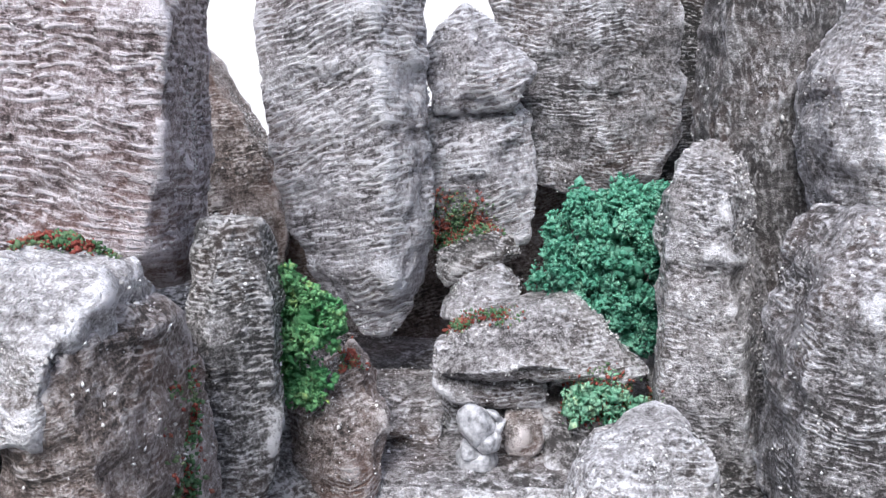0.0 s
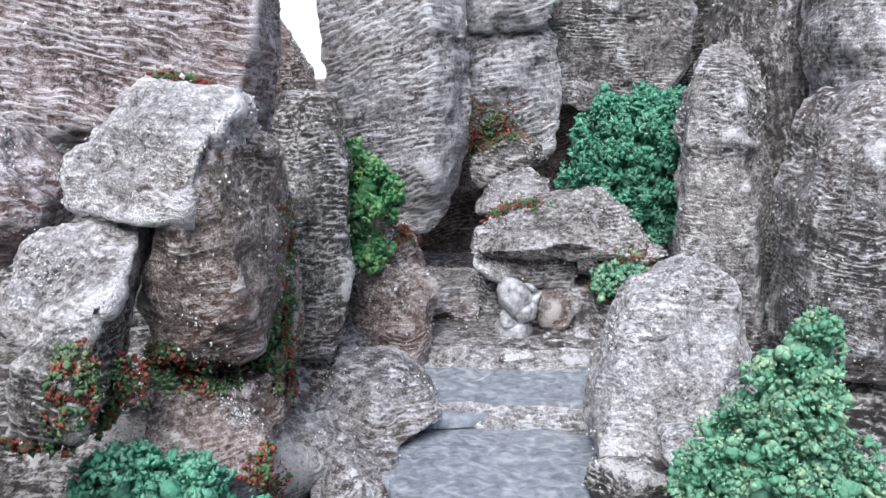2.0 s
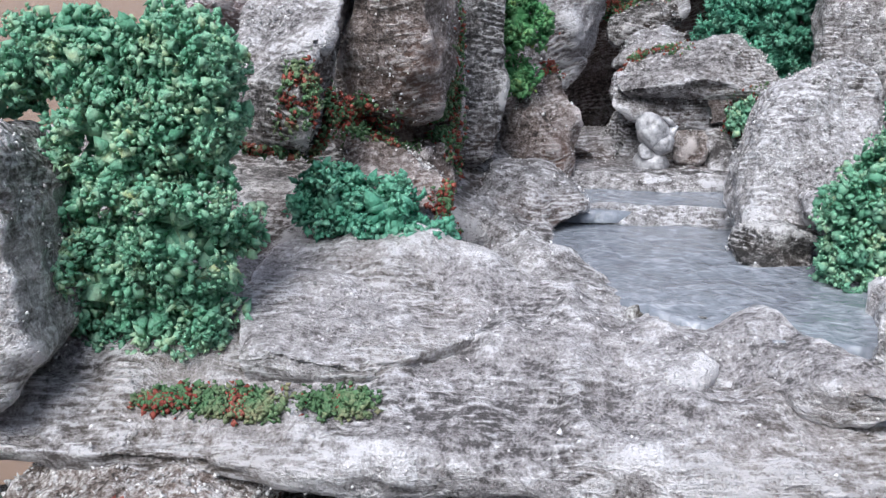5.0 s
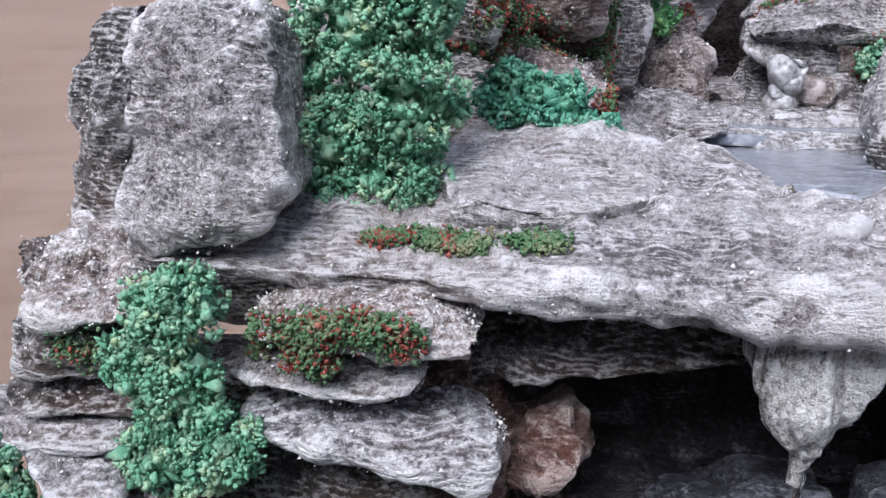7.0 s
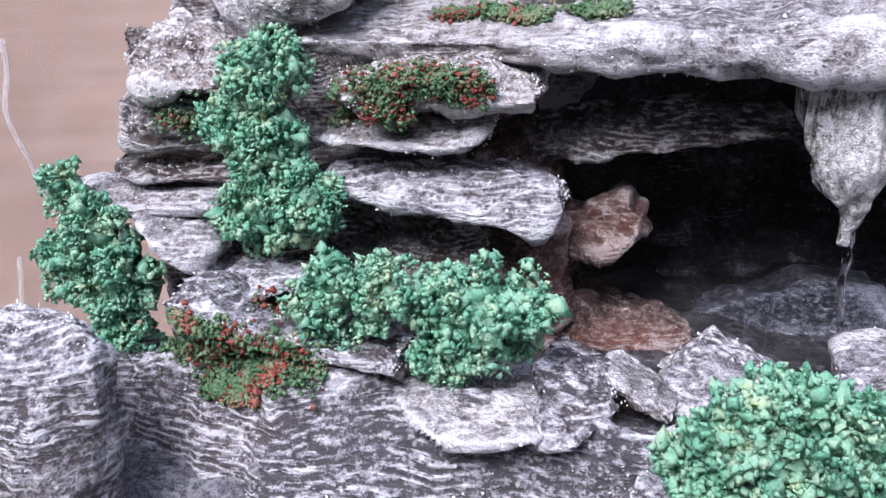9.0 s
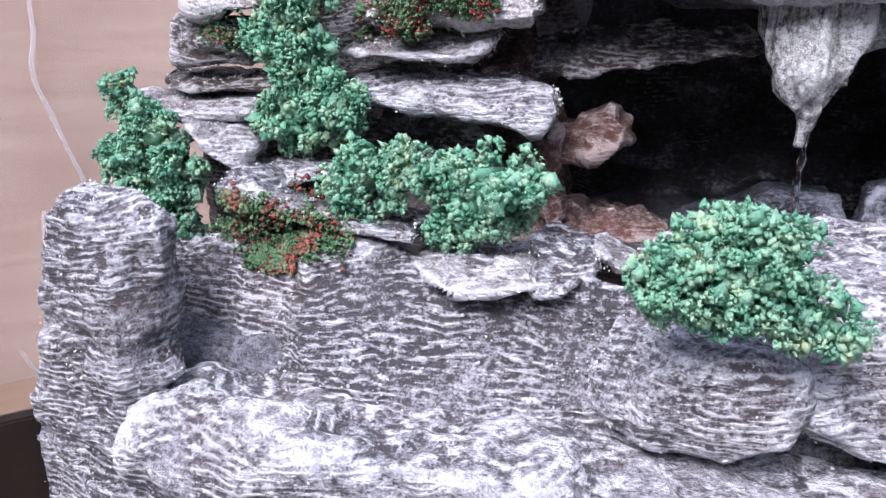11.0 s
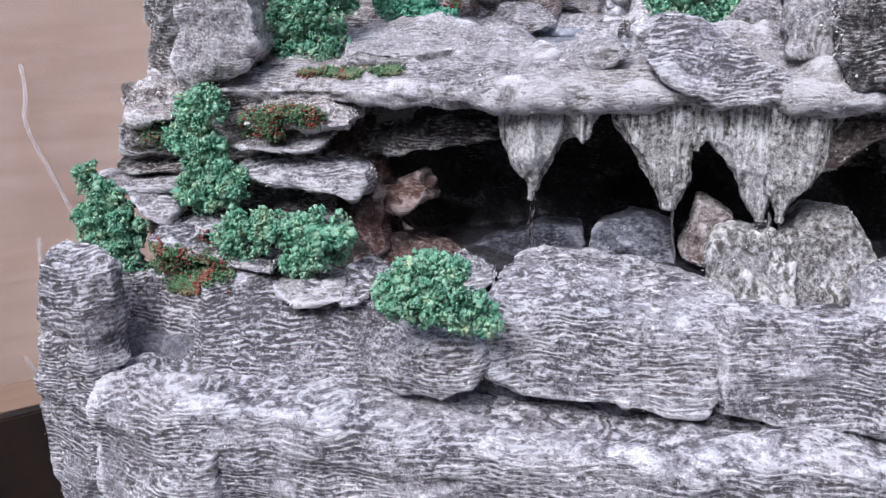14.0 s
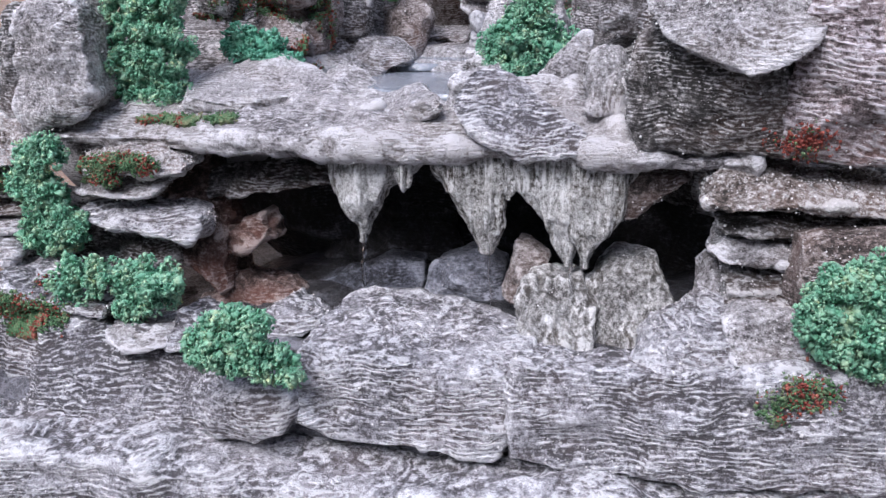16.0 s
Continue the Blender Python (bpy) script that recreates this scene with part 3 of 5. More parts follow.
crag("boulder", "brown pointed stone standing in moss", "brown",
     [(-136, 238, 335), (-133, 243, 341), (-107, 236, 329), (-90, 230, 317), (-89, 226, 312), (-94, 218, 306), (-132, 222, 319), (-118, 224, 326)], (0, 25, 0))
crag("boulder", "small brown stone beside the pillar", "brown",
     [(-116, 272, 317), (-110, 276, 328), (-101, 278, 333), (-93, 276, 332), (-92, 266, 308), (-97, 258, 302), (-111, 262, 307), (-103, 258, 326)], (0, 25, 0))
rock("boulder", "brown rock wall behind red moss", "brown",
     [(-151, 300, 320, -90, 300, 313), (-149, 300, 363, -92, 300, 364), (-146, 300, 409, -93, 300, 409)], 0.01, 0.03)

# rim of the pool and the big slab
rock("rock_slab", "long grey slab roofing the cave", "slabtop",
     [(-262, 102, 255, -262, 150, 266), (-200, 103, 252, -200, 180, 284), (-120, 102, 253, -120, 205, 300), (-85, 103, 254, -85, 205, 293), (-50, 104, 254, -50, 185, 284), (30, 104, 254, 30, 140, 276), (90, 100, 253, 90, 150, 288), (160, 90, 251, 160, 160, 300), (240, 80, 250, 240, 160, 300)], 0.006, 0.01, dip=1, cuts=3, cut=0.05, amp=0.01, power=5, strata=0.0018, strata_size=0.006)
crag("boulder", "pointed grey rock on the pool rim", "pale",
     [(-73, 212, 286), (-68, 220, 292), (-57, 226, 300), (-46, 224, 295), (-43, 212, 286), (-64, 202, 279), (-51, 206, 290)], (0, 25, 0))
crag("boulder", "small rounded rock at the slab edge", "grey",
     [(-91, 210, 285), (-80, 214, 289), (-71, 208, 283), (-54, 192, 278), (-55, 184, 275), (-69, 182, 276), (-84, 200, 281)], (0, 20, 0))
crag("rim_rock", "curled white-streaked rock lip of the pool", "white",
     [(52, 108, 282), (62, 132, 307), (87, 130, 300), (109, 112, 282), (127, 96, 264), (154, 90, 255), (99, 88, 250), (74, 90, 262), (60, 96, 273)], (0, 14, -6), dip=30, amp=0.004)
rock("rim_rock", "pale stone edge of the pool", "slabtop",
     [(-1, 130, 266, 2, 160, 281), (16, 120, 274, 22, 150, 283), (31, 110, 278, 36, 130, 282), (47, 100, 280, 47, 110, 285)], 0.006, 0.01, category='rock')
rock("rim_rock", "pale stone bed under the pool", "slabtop",
     [(-80, 180, 262, -80, 330, 272), (140, 180, 262, 140, 330, 272)], 0.004, 0.02, density=0.004, category='rock', grit=0)
crag("boulder", "upright pointed pale rock on the rim", "pale",
     [(98, 150, 285), (101, 158, 298), (129, 172, 325), (135, 172, 323), (139, 158, 296), (121, 140, 276), (120, 148, 302)], (0, 18, 0))
crag("boulder", "grey wedge rock rising from the slab", "steep",
     [(137, 130, 311), (140, 134, 315), (154, 134, 315), (166, 124, 299), (162, 105, 274), (134, 105, 273), (152, 108, 295)], (0, 25, 0))
crag("rock_overhang", "large grey boulder leaning over the slab", "dark",
     [(172, 88, 338), (160, 86, 301), (163, 84, 258), (259, 78, 257), (260, 74, 300), (245, 74, 338), (228, 58, 304), (203, 66, 309)], (0, 70, 0), dip=-24)
crag("rock_overhang", "smooth lavender-grey slab leaning outward", "pale",
     [(167, 84, 366), (271, 80, 364), (258, 48, 327), (242, 38, 310), (223, 40, 304), (198, 52, 312), (170, 66, 336)], (0, 50, 8), amp=0.004)
crag("rock_overhang", "brown weathered rock wall with pale grit", "mauve",
     [(257, 62, 363), (253, 56, 333), (243, 66, 294), (247, 70, 256), (334, 60, 258), (320, 60, 362), (276, 44, 302)], (0, 60, 0))
crag("boulder", "pale stone at the water behind the bush", "pale",
     [(58, 242, 312), (63, 246, 313), (78, 246, 315), (76, 240, 307), (60, 236, 301)], (0, 20, 0), edge=16)
rock("boulder", "flat layered stones at the waterline", "dark",
     [(33, 250, 273, 34, 250, 292), (49, 250, 269, 47, 250, 292), (66, 250, 269, 65, 250, 290)], 0.012, 0.03, strata=0.003)
rock("boulder", "knobbly white rock at the pool corner", "pale",
     [(42, 130, 286, 71, 130, 287), (55, 150, 292, 80, 150, 293), (60, 150, 303, 79, 150, 304)], 0.012, 0.03, amp=0.012)
rock("rock_step", "whitened kerb across the stream", "pale",
     [(-38, 386, 292, -38, 394, 301), (15, 384, 291, 15, 392, 301), (72, 386, 291, 72, 394, 301)], 0.004, 0.008, cuts=2, cut=0.1, amp=0.004)

crag("rock_slab", "broad flat plate lying on the long slab", "slabtop",
     [(-154, 200, 299), (-125, 207, 303), (-101, 197, 294), (-67, 166, 285), (-71, 148, 281), (-84, 134, 280), (-108, 124, 278), (-144, 124, 280), (-155, 165, 289)], (0, 12, -30), amp=0.005, edge=90)
crag("boulder", "long wedge of grey rock along the pool rim", "pale",
     [(-61, 190, 283), (-49, 214, 295), (-40, 212, 293), (-24, 186, 284), (-18, 172, 281), (-27, 152, 274), (-41, 156, 269), (-50, 172, 277)], (0, 20, 0))
crag("rim_rock", "low pointed scallop of the pool rim", "slabtop",
     [(-11, 138, 274), (1, 146, 284), (21, 150, 291), (41, 142, 280), (48, 128, 272), (19, 122, 269)], (0, 16, 0), amp=0.004)
crag("rim_rock", "mossy hollow stones of the pool rim", "slabtop",
     [(-28, 176, 281), (-15, 182, 284), (2, 167, 281), (7, 154, 280), (-8, 122, 277), (-27, 140, 275)], (0, 14, -24), amp=0.008)

rock("rock_step", "pale curved lip of the stream landing", "grey",
     [(-62, 322, 284, -62, 328, 291), (-20, 328, 284, -20, 333, 292), (30, 322, 284, 30, 327, 293), (72, 318, 284, 72, 324, 292)], 0.003, 0.006, cuts=1, cut=0.05, amp=0.003, grit=1)

# boulders of the outer left side
crag("boulder", "large grey boulder dusted with white grit", "pale",
     [(-266, 106, 259), (-261, 104, 283), (-256, 108, 332), (-254, 116, 347), (-215, 114, 349), (-206, 104, 341), (-202, 100, 302), (-197, 102, 283), (-206, 102, 273), (-236, 102, 260), (-255, 104, 255), (-217, 94, 329), (-221, 94, 280)], (0, 40, 0))
crag("boulder", "narrow dark boulder behind the gritty one", "dark",
     [(-303, 140, 261), (-308, 146, 307), (-303, 148, 327), (-292, 152, 345), (-276, 152, 348), (-275, 140, 306), (-281, 136, 261), (-285, 130, 306)], (0, 40, 0))
crag("boulder", "lumpy brown rock with white crust", "crust",
     [(-305, 98, 249), (-305, 104, 259), (-291, 108, 266), (-278, 105, 258), (-247, 102, 253), (-241, 92, 242), (-258, 82, 234), (-292, 84, 233), (-276, 84, 248)], (0, 35, 0), amp=0.014, grit=16)

crag("boulder", "dark broken rock under the crusted one", "dark",
     [(-305, 98, 234), (-267, 96, 233), (-265, 92, 212), (-301, 92, 211), (-279, 86, 224)], (0, 30, 0))

# ledges at the left of the cave
crag("rock_ledge", "jutting ledge with a crusty white edge", "crust",
     [(-214, 100, 239), (-206, 112, 248), (-188, 116, 253), (-162, 112, 249), (-133, 100, 244), (-128, 94, 239), (-131, 88, 232), (-149, 84, 236), (-175, 82, 242), (-204, 88, 232)], (0, 30, 0), amp=0.009, edge=90, grit=14)
crag("rock_ledge", "small pale ledge under red moss", "pale",
     [(-222, 100, 218), (-215, 104, 221), (-194, 112, 231), (-150, 108, 234), (-145, 98, 227), (-146, 90, 223), (-157, 84, 216), (-189, 84, 217), (-214, 90, 217)], (0, 30, 0), amp=0.006, grit=10)
crag("rock_ledge", "grey ledge with a white broken tip", "white",
     [(-215, 100, 204), (-208, 110, 213), (-148, 102, 209), (-124, 96, 204), (-121, 90, 197), (-124, 84, 187), (-133, 80, 190), (-143, 80, 194), (-176, 82, 198), (-205, 88, 199)], (0, 35, 0), dip=-8, amp=0.007, edge=90)
crag("rock_ledge", "dark grooved ledge leaning to the cave", "dark",
     [(-222, 118, 171), (-213, 122, 191), (-151, 116, 184), (-150, 108, 166), (-209, 108, 153)], (0, 40, 0), dip=-15, strata=0.0022)
crag("rock_ledge", "reddish-brown broken ledge inside the cave", "rust",
     [(-160, 138, 169), (-131, 142, 182), (-99, 142, 193), (-90, 136, 186), (-91, 130, 179), (-104, 126, 173), (-133, 124, 163), (-147, 124, 156)], (0, 35, 0), amp=0.010, grit=0.4, strata=0.003)
crag("rock_ledge", "reddish rock backing the ledges", "rust",
     [(-167, 132, 230), (-144, 140, 237), (-140, 136, 207), (-146, 128, 196), (-141, 128, 175), (-115, 120, 143), (-123, 112, 136), (-145, 116, 156), (-166, 120, 180)], (0, 50, 0), grit=0.4, amp=0.014)
crag("rock_ledge", "thin dark ledge at the outer corner", "dark",
     [(-312, 98, 203), (-311, 104, 208), (-274, 104, 208), (-246, 98, 204), (-242, 90, 200), (-270, 84, 200), (-302, 86, 199)], (0, 35, 0))
crag("rock_ledge", "slanting grey slab beside hanging moss", "grey",
     [(-300, 84, 190), (-294, 90, 195), (-260, 80, 182), (-253, 74, 175), (-256, 66, 164), (-265, 66, 168), (-278, 68, 179)], (0, 18, 0), dip=-35)
rock("rock_ledge", "grey rock core behind the ledges", "dark",
     [(-310, 130, 98, -212, 130, 113), (-306, 130, 154, -211, 130, 164), (-300, 130, 200, -211, 130, 205)], 0.012, 0.05, cuts=9, cut=0.17, amp=0.0045, round_end=0.06)
crag("rock_ledge", "thin grey ledge with a rounded lip", "white",
     [(-256, 62, 163), (-259, 76, 169), (-242, 74, 169), (-209, 66, 171), (-206, 58, 169), (-229, 50, 164), (-244, 50, 158)], (0, 25, 0), edge=30)
rock("rock_ledge", "long thin ledge over red moss", "white",
     [(-250, 48, 163, -249, 48, 169), (-227, 48, 155, -227, 48, 162), (-199, 48, 148, -199, 48, 154), (-165, 48, 146, -165, 48, 153)], 0.012, 0.03, cuts=9, cut=0.17, amp=0.0045, round_end=0.06)
crag("rock_ledge", "squat broken pale block on the lower step", "pale",
     [(-170, 44, 141), (-155, 54, 142), (-116, 38, 141), (-113, 20, 138), (-142, 20, 132), (-161, 28, 137)], (0, 35, 0))
crag("rock_ledge", "white-edged broken block by the cave mouth", "white",
     [(-123, 52, 150), (-117, 60, 152), (-96, 50, 146), (-92, 38, 141), (-102, 22, 135), (-116, 22, 134), (-113, 28, 143)], (0, 30, 0))
crag("rock_ledge", "pale rock crest at the cave mouth", "white",
     [(-82, 85, 134), (-75, 92, 140), (-61, 98, 147), (-48, 94, 140), (-32, 84, 137), (-46, 72, 131), (-73, 72, 127), (-61, 76, 142)], (0, 30, 0))

crag("rock_ledge", "narrow grey ledge stub beside hanging moss", "grey",
     [(-327, 92, 189), (-325, 98, 195), (-288, 96, 196), (-259, 90, 195), (-257, 84, 189), (-292, 80, 189), (-318, 84, 186)], (0, 30, 0))
crag("rock_ledge", "slim tilted stone at the cave mouth", "pale",
     [(-102, 72, 144), (-96, 76, 146), (-73, 62, 136), (-74, 54, 133), (-88, 52, 137), (-93, 58, 143)], (0, 18, 0))

# cave: rear wall, floor and back lump carry its shade in their colour
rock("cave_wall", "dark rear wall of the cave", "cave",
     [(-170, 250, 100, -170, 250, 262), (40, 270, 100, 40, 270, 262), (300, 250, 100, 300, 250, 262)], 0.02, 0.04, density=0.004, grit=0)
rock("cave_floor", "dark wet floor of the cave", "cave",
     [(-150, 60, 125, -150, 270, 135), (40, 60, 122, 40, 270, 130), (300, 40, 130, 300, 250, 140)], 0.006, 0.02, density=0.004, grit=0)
crag("cave_rock", "long grey rock lintel deep in the cave", "dark",
     [(-175, 150, 224), (-122, 150, 230), (-42, 150, 235), (-31, 142, 222), (-57, 136, 218), (-80, 136, 217), (-118, 136, 205), (-162, 138, 203)], (0, 35, 0), grit=0.4, amp=0.009, edge=40, strata=0.0016)
crag("cave_rock", "dark blue-grey boulder in the cave", "bluish",
     [(16, 158, 131), (26, 170, 157), (54, 174, 163), (78, 168, 156), (79, 152, 128), (47, 150, 151)], (0, 40, 0), grit=0.4)
crag("cave_rock", "dark sloping rock on the cave floor", "bluish",
     [(-91, 165, 123), (-58, 175, 140), (-20, 185, 150), (12, 185, 151), (18, 160, 122), (-39, 150, 117)], (0, 40, 0), grit=0.4)
crag("boulder", "white-stained boulder under the dripstone", "wet",
     [(98, 86, 160), (104, 96, 174), (138, 94, 173), (148, 84, 158), (146, 66, 133), (100, 66, 126), (121, 72, 154)], (0, 40, 0), flute=0.002, grit=1)
crag("boulder", "brown upright stone behind the wet boulder", "brown",
     [(81, 126, 148), (91, 134, 189), (100, 134, 186), (115, 128, 176), (101, 110, 142), (95, 116, 170)], (0, 25, 0), grit=0.4)

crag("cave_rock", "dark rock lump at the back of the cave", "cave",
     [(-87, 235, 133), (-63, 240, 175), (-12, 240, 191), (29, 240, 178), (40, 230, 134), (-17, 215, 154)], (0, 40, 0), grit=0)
crag("cave_rock", "rubble of dark stones along the cave floor", "rust",
     [(-145, 128, 131), (-122, 140, 146), (-84, 142, 141), (-69, 132, 134), (-98, 118, 128)], (0, 35, 0), grit=0.4, amp=0.010)
crag("boulder", "grey wet boulder behind the stained one", "wet",
     [(139, 112, 164), (156, 122, 185), (183, 118, 181), (198, 104, 154), (186, 78, 130), (146, 78, 123), (162, 90, 162)], (0, 40, 0), grit=1)

# dripstone under the slab
dripstone("dripstone hanging from the slab, white and wet",
     [(-39, 128, 249, 30, 128, 246), (-36, 128, 235, 21, 128, 234), (-32, 128, 219, 6, 128, 223), (-26, 128, 205, -2, 128, 212), (-22, 128, 196, -8, 128, 200), (-20, 128, 190, -11, 128, 191), (-19, 128, 186, -14, 128, 187)])
dripstone("narrow dripstone with a drop at its tip",
     [(38, 116, 248, 90, 116, 248), (43, 116, 234, 90, 116, 234), (51, 116, 219, 86, 116, 220), (60, 116, 206, 84, 116, 208), (65, 116, 197, 82, 116, 199), (68, 116, 191, 79, 116, 191), (71, 116, 187, 76, 116, 187)])
dripstone("broad white dripstone with a blunt tip",
     [(86, 112, 249, 130, 112, 249), (92, 112, 233, 131, 112, 234), (105, 112, 219, 134, 112, 220), (113, 112, 207, 135, 112, 207), (116, 112, 194, 136, 112, 195), (121, 112, 184, 135, 112, 185), (126, 112, 179, 133, 112, 179)])
dripstone("white dripstone fused to its neighbour",
     [(125, 106, 250, 165, 106, 250), (127, 106, 235, 162, 106, 235), (128, 106, 217, 161, 106, 218), (131, 106, 203, 155, 106, 206), (133, 106, 194, 148, 106, 196), (134, 106, 187, 142, 106, 188), (136, 106, 182, 139, 106, 183)])
dripstone("short white dripstone nub under the slab",
     [(10, 110, 250, 27, 110, 249), (14, 110, 238, 24, 110, 238), (17, 110, 228, 22, 110, 228)])
dripstone("short white dripstone nub under the slab",
     [(78, 110, 242, 98, 110, 241), (83, 110, 231, 94, 110, 231), (86, 110, 221, 91, 110, 222)])
dripstone("short white dripstone nub under the slab",
     [(29, 110, 249, 52, 110, 247), (31, 110, 245, 50, 110, 242), (37, 110, 240, 46, 110, 239)])
dripstone("short white dripstone nub under the slab",
     [(154, 110, 243, 170, 110, 242), (154, 110, 232, 162, 110, 232), (154, 110, 221, 158, 110, 221)])
rock("rock_ledge", "rusty brown rib behind the dripstone", "brown",
     [(158, 120, 241, 205, 120, 239), (157, 120, 226, 188, 120, 226), (156, 120, 211, 168, 120, 210)], 0.01, 0.02, cuts=9, cut=0.17, amp=0.0045, round_end=0.06)

# ledges at the right of the cave
crag("rock_ledge", "rough dark ledge with white crust", "crust",
     [(204, 70, 235), (218, 88, 251), (255, 86, 249), (314, 80, 243), (311, 62, 230), (274, 52, 236), (213, 54, 230)], (0, 45, 0), amp=0.010, grit=14)
crag("rock_ledge", "dark layered rock under the crusted ledge", "dark",
     [(215, 78, 224), (226, 84, 227), (317, 84, 230), (316, 74, 214), (256, 66, 212), (219, 68, 213)], (0, 45, 0), strata=0.0025, amp=0.009)
crag("rock_ledge", "grey layered ledge in the middle of the stack", "grey",
     [(213, 74, 204), (224, 84, 211), (318, 82, 214), (315, 64, 200), (255, 54, 199), (222, 58, 198)], (0, 45, 0), strata=0.0025, amp=0.009)
crag("rock_ledge", "dark rounded ledge by the cave mouth", "grey",
     [(206, 88, 179), (215, 96, 192), (227, 92, 182), (231, 76, 163), (208, 78, 159), (217, 78, 179)], (0, 35, 0), edge=16)
crag("rock_ledge", "white-ridged ledge below the stack", "white",
     [(169, 25, 145), (179, 42, 160), (212, 52, 179), (227, 48, 175), (230, 24, 157), (222, 10, 145), (184, 8, 145), (195, 18, 163)], (0, 40, 0), dip=10, strata=0.0016)
crag("rock_ledge", "brown and white ledge at the cave corner", "pale",
     [(219, 38, 173), (232, 50, 177), (267, 46, 179), (289, 18, 157), (285, 8, 151), (233, 8, 150), (222, 18, 157)], (0, 40, 0), dip=-12)
rock("rock_ledge", "brown rock behind the side bush", "brown",
     [(259, 50, 147, 341, 50, 147), (255, 50, 187, 335, 50, 192), (258, 50, 220, 330, 50, 223)], 0.01, 0.05, cuts=9, cut=0.17, amp=0.0045, round_end=0.06)

crag("rock_ledge", "layered grey stone low in the stack", "dark",
     [(218, 74, 191), (228, 82, 194), (271, 78, 196), (266, 60, 185), (224, 62, 180)], (0, 45, 0), strata=0.0025, amp=0.008)
crag("rock_ledge", "thin dark stone at the foot of the stack", "dark",
     [(220, 66, 178), (229, 76, 180), (265, 72, 182), (260, 52, 174), (224, 54, 169)], (0, 45, 0), strata=0.0025)

# front wall of the base
rock("rock_slab", "rough grey-white rock between post and slab", "white",
     [(-233, -30, -3, -163, -30, 9), (-227, -30, 29, -166, -30, 39), (-222, -30, 60, -168, -30, 67), (-215, -30, 78, -172, -30, 85)], 0.02, 0.05, strata=0.0013)
rock("rock_slab", "low rough rock at the foot of the post", "white",
     [(-270, 0, -27, -215, 0, -18), (-263, 0, 15, -220, 0, 21), (-252, 0, 74, -223, 0, 78)], 0.01, 0.05, strata=0.0013)
crag("rock_slab", "broad white-ridged slab along the front", "white",
     [(-28, 22, 144), (-28, 66, 152), (7, 72, 155), (40, 68, 149), (81, 68, 148), (115, 40, 142), (117, 14, 138), (109, 2, 115), (101, -2, 92), (43, -4, 94), (-20, 0, 98), (-28, 4, 123), (24, 10, 148), (75, 6, 143)], (0, 55, 0), amp=0.008, strata=0.0016, edge=30)
crag("rock_slab", "rounded grey block at the front lip", "white",
     [(-93, 8, 111), (-85, 22, 128), (-27, 6, 130), (-16, -4, 119), (-26, -10, 101), (-41, -8, 92), (-72, -4, 93), (-86, 0, 98), (-55, -13, 124)], (0, 35, 0), edge=30)
rock("rock_slab", "sloping white-ridged slab at the front", "white",
     [(105, 10, 92, 105, 20, 150), (170, 10, 88, 170, 26, 146), (250, 12, 85, 250, 32, 147), (360, 14, 85, 360, 34, 150)], 0.02, 0.06, dip=-14, amp=0.008, strata=0.0014, cuts=4, cut=0.08)
rock("rock_slab", "sloping bluish-white slab left of the front", "white",
     [(-300, 44, 70, -300, 66, 135), (-210, 14, 72, -210, 52, 140), (-140, 12, 74, -140, 50, 140), (-50, 10, 74, -50, 36, 132)], 0.01, 0.05, dip=4, amp=0.008, strata=0.0014, cuts=3, cut=0.06)
rock("rock_slab", "thick ridged bottom slab of the model", "white",
     [(-255, 2, -12, -255, 2, 88), (-190, -12, -12, -190, -10, 90), (-90, -12, -12, -90, -8, 88), (30, -12, -12, 30, -8, 84), (150, -10, -12, 150, -4, 92), (360, -8, -12, 360, 0, 88)], 0.03, 0.1, dip=-3, amp=0.007, strata=0.0018, cuts=4, cut=0.06)
crag("rock_post", "upright grey post rock with white grit", "white",
     [(-299, -2, 164), (-301, 14, 169), (-267, 10, 169), (-254, 4, 161), (-252, -2, 127), (-246, -4, 75), (-253, -8, -16), (-308, 2, 121), (-324, 0, 50), (-318, -2, 16), (-287, -10, -21), (-268, -18, 139), (-267, -22, 76)], (0, 14, 0), strata=0.0016, edge=40)

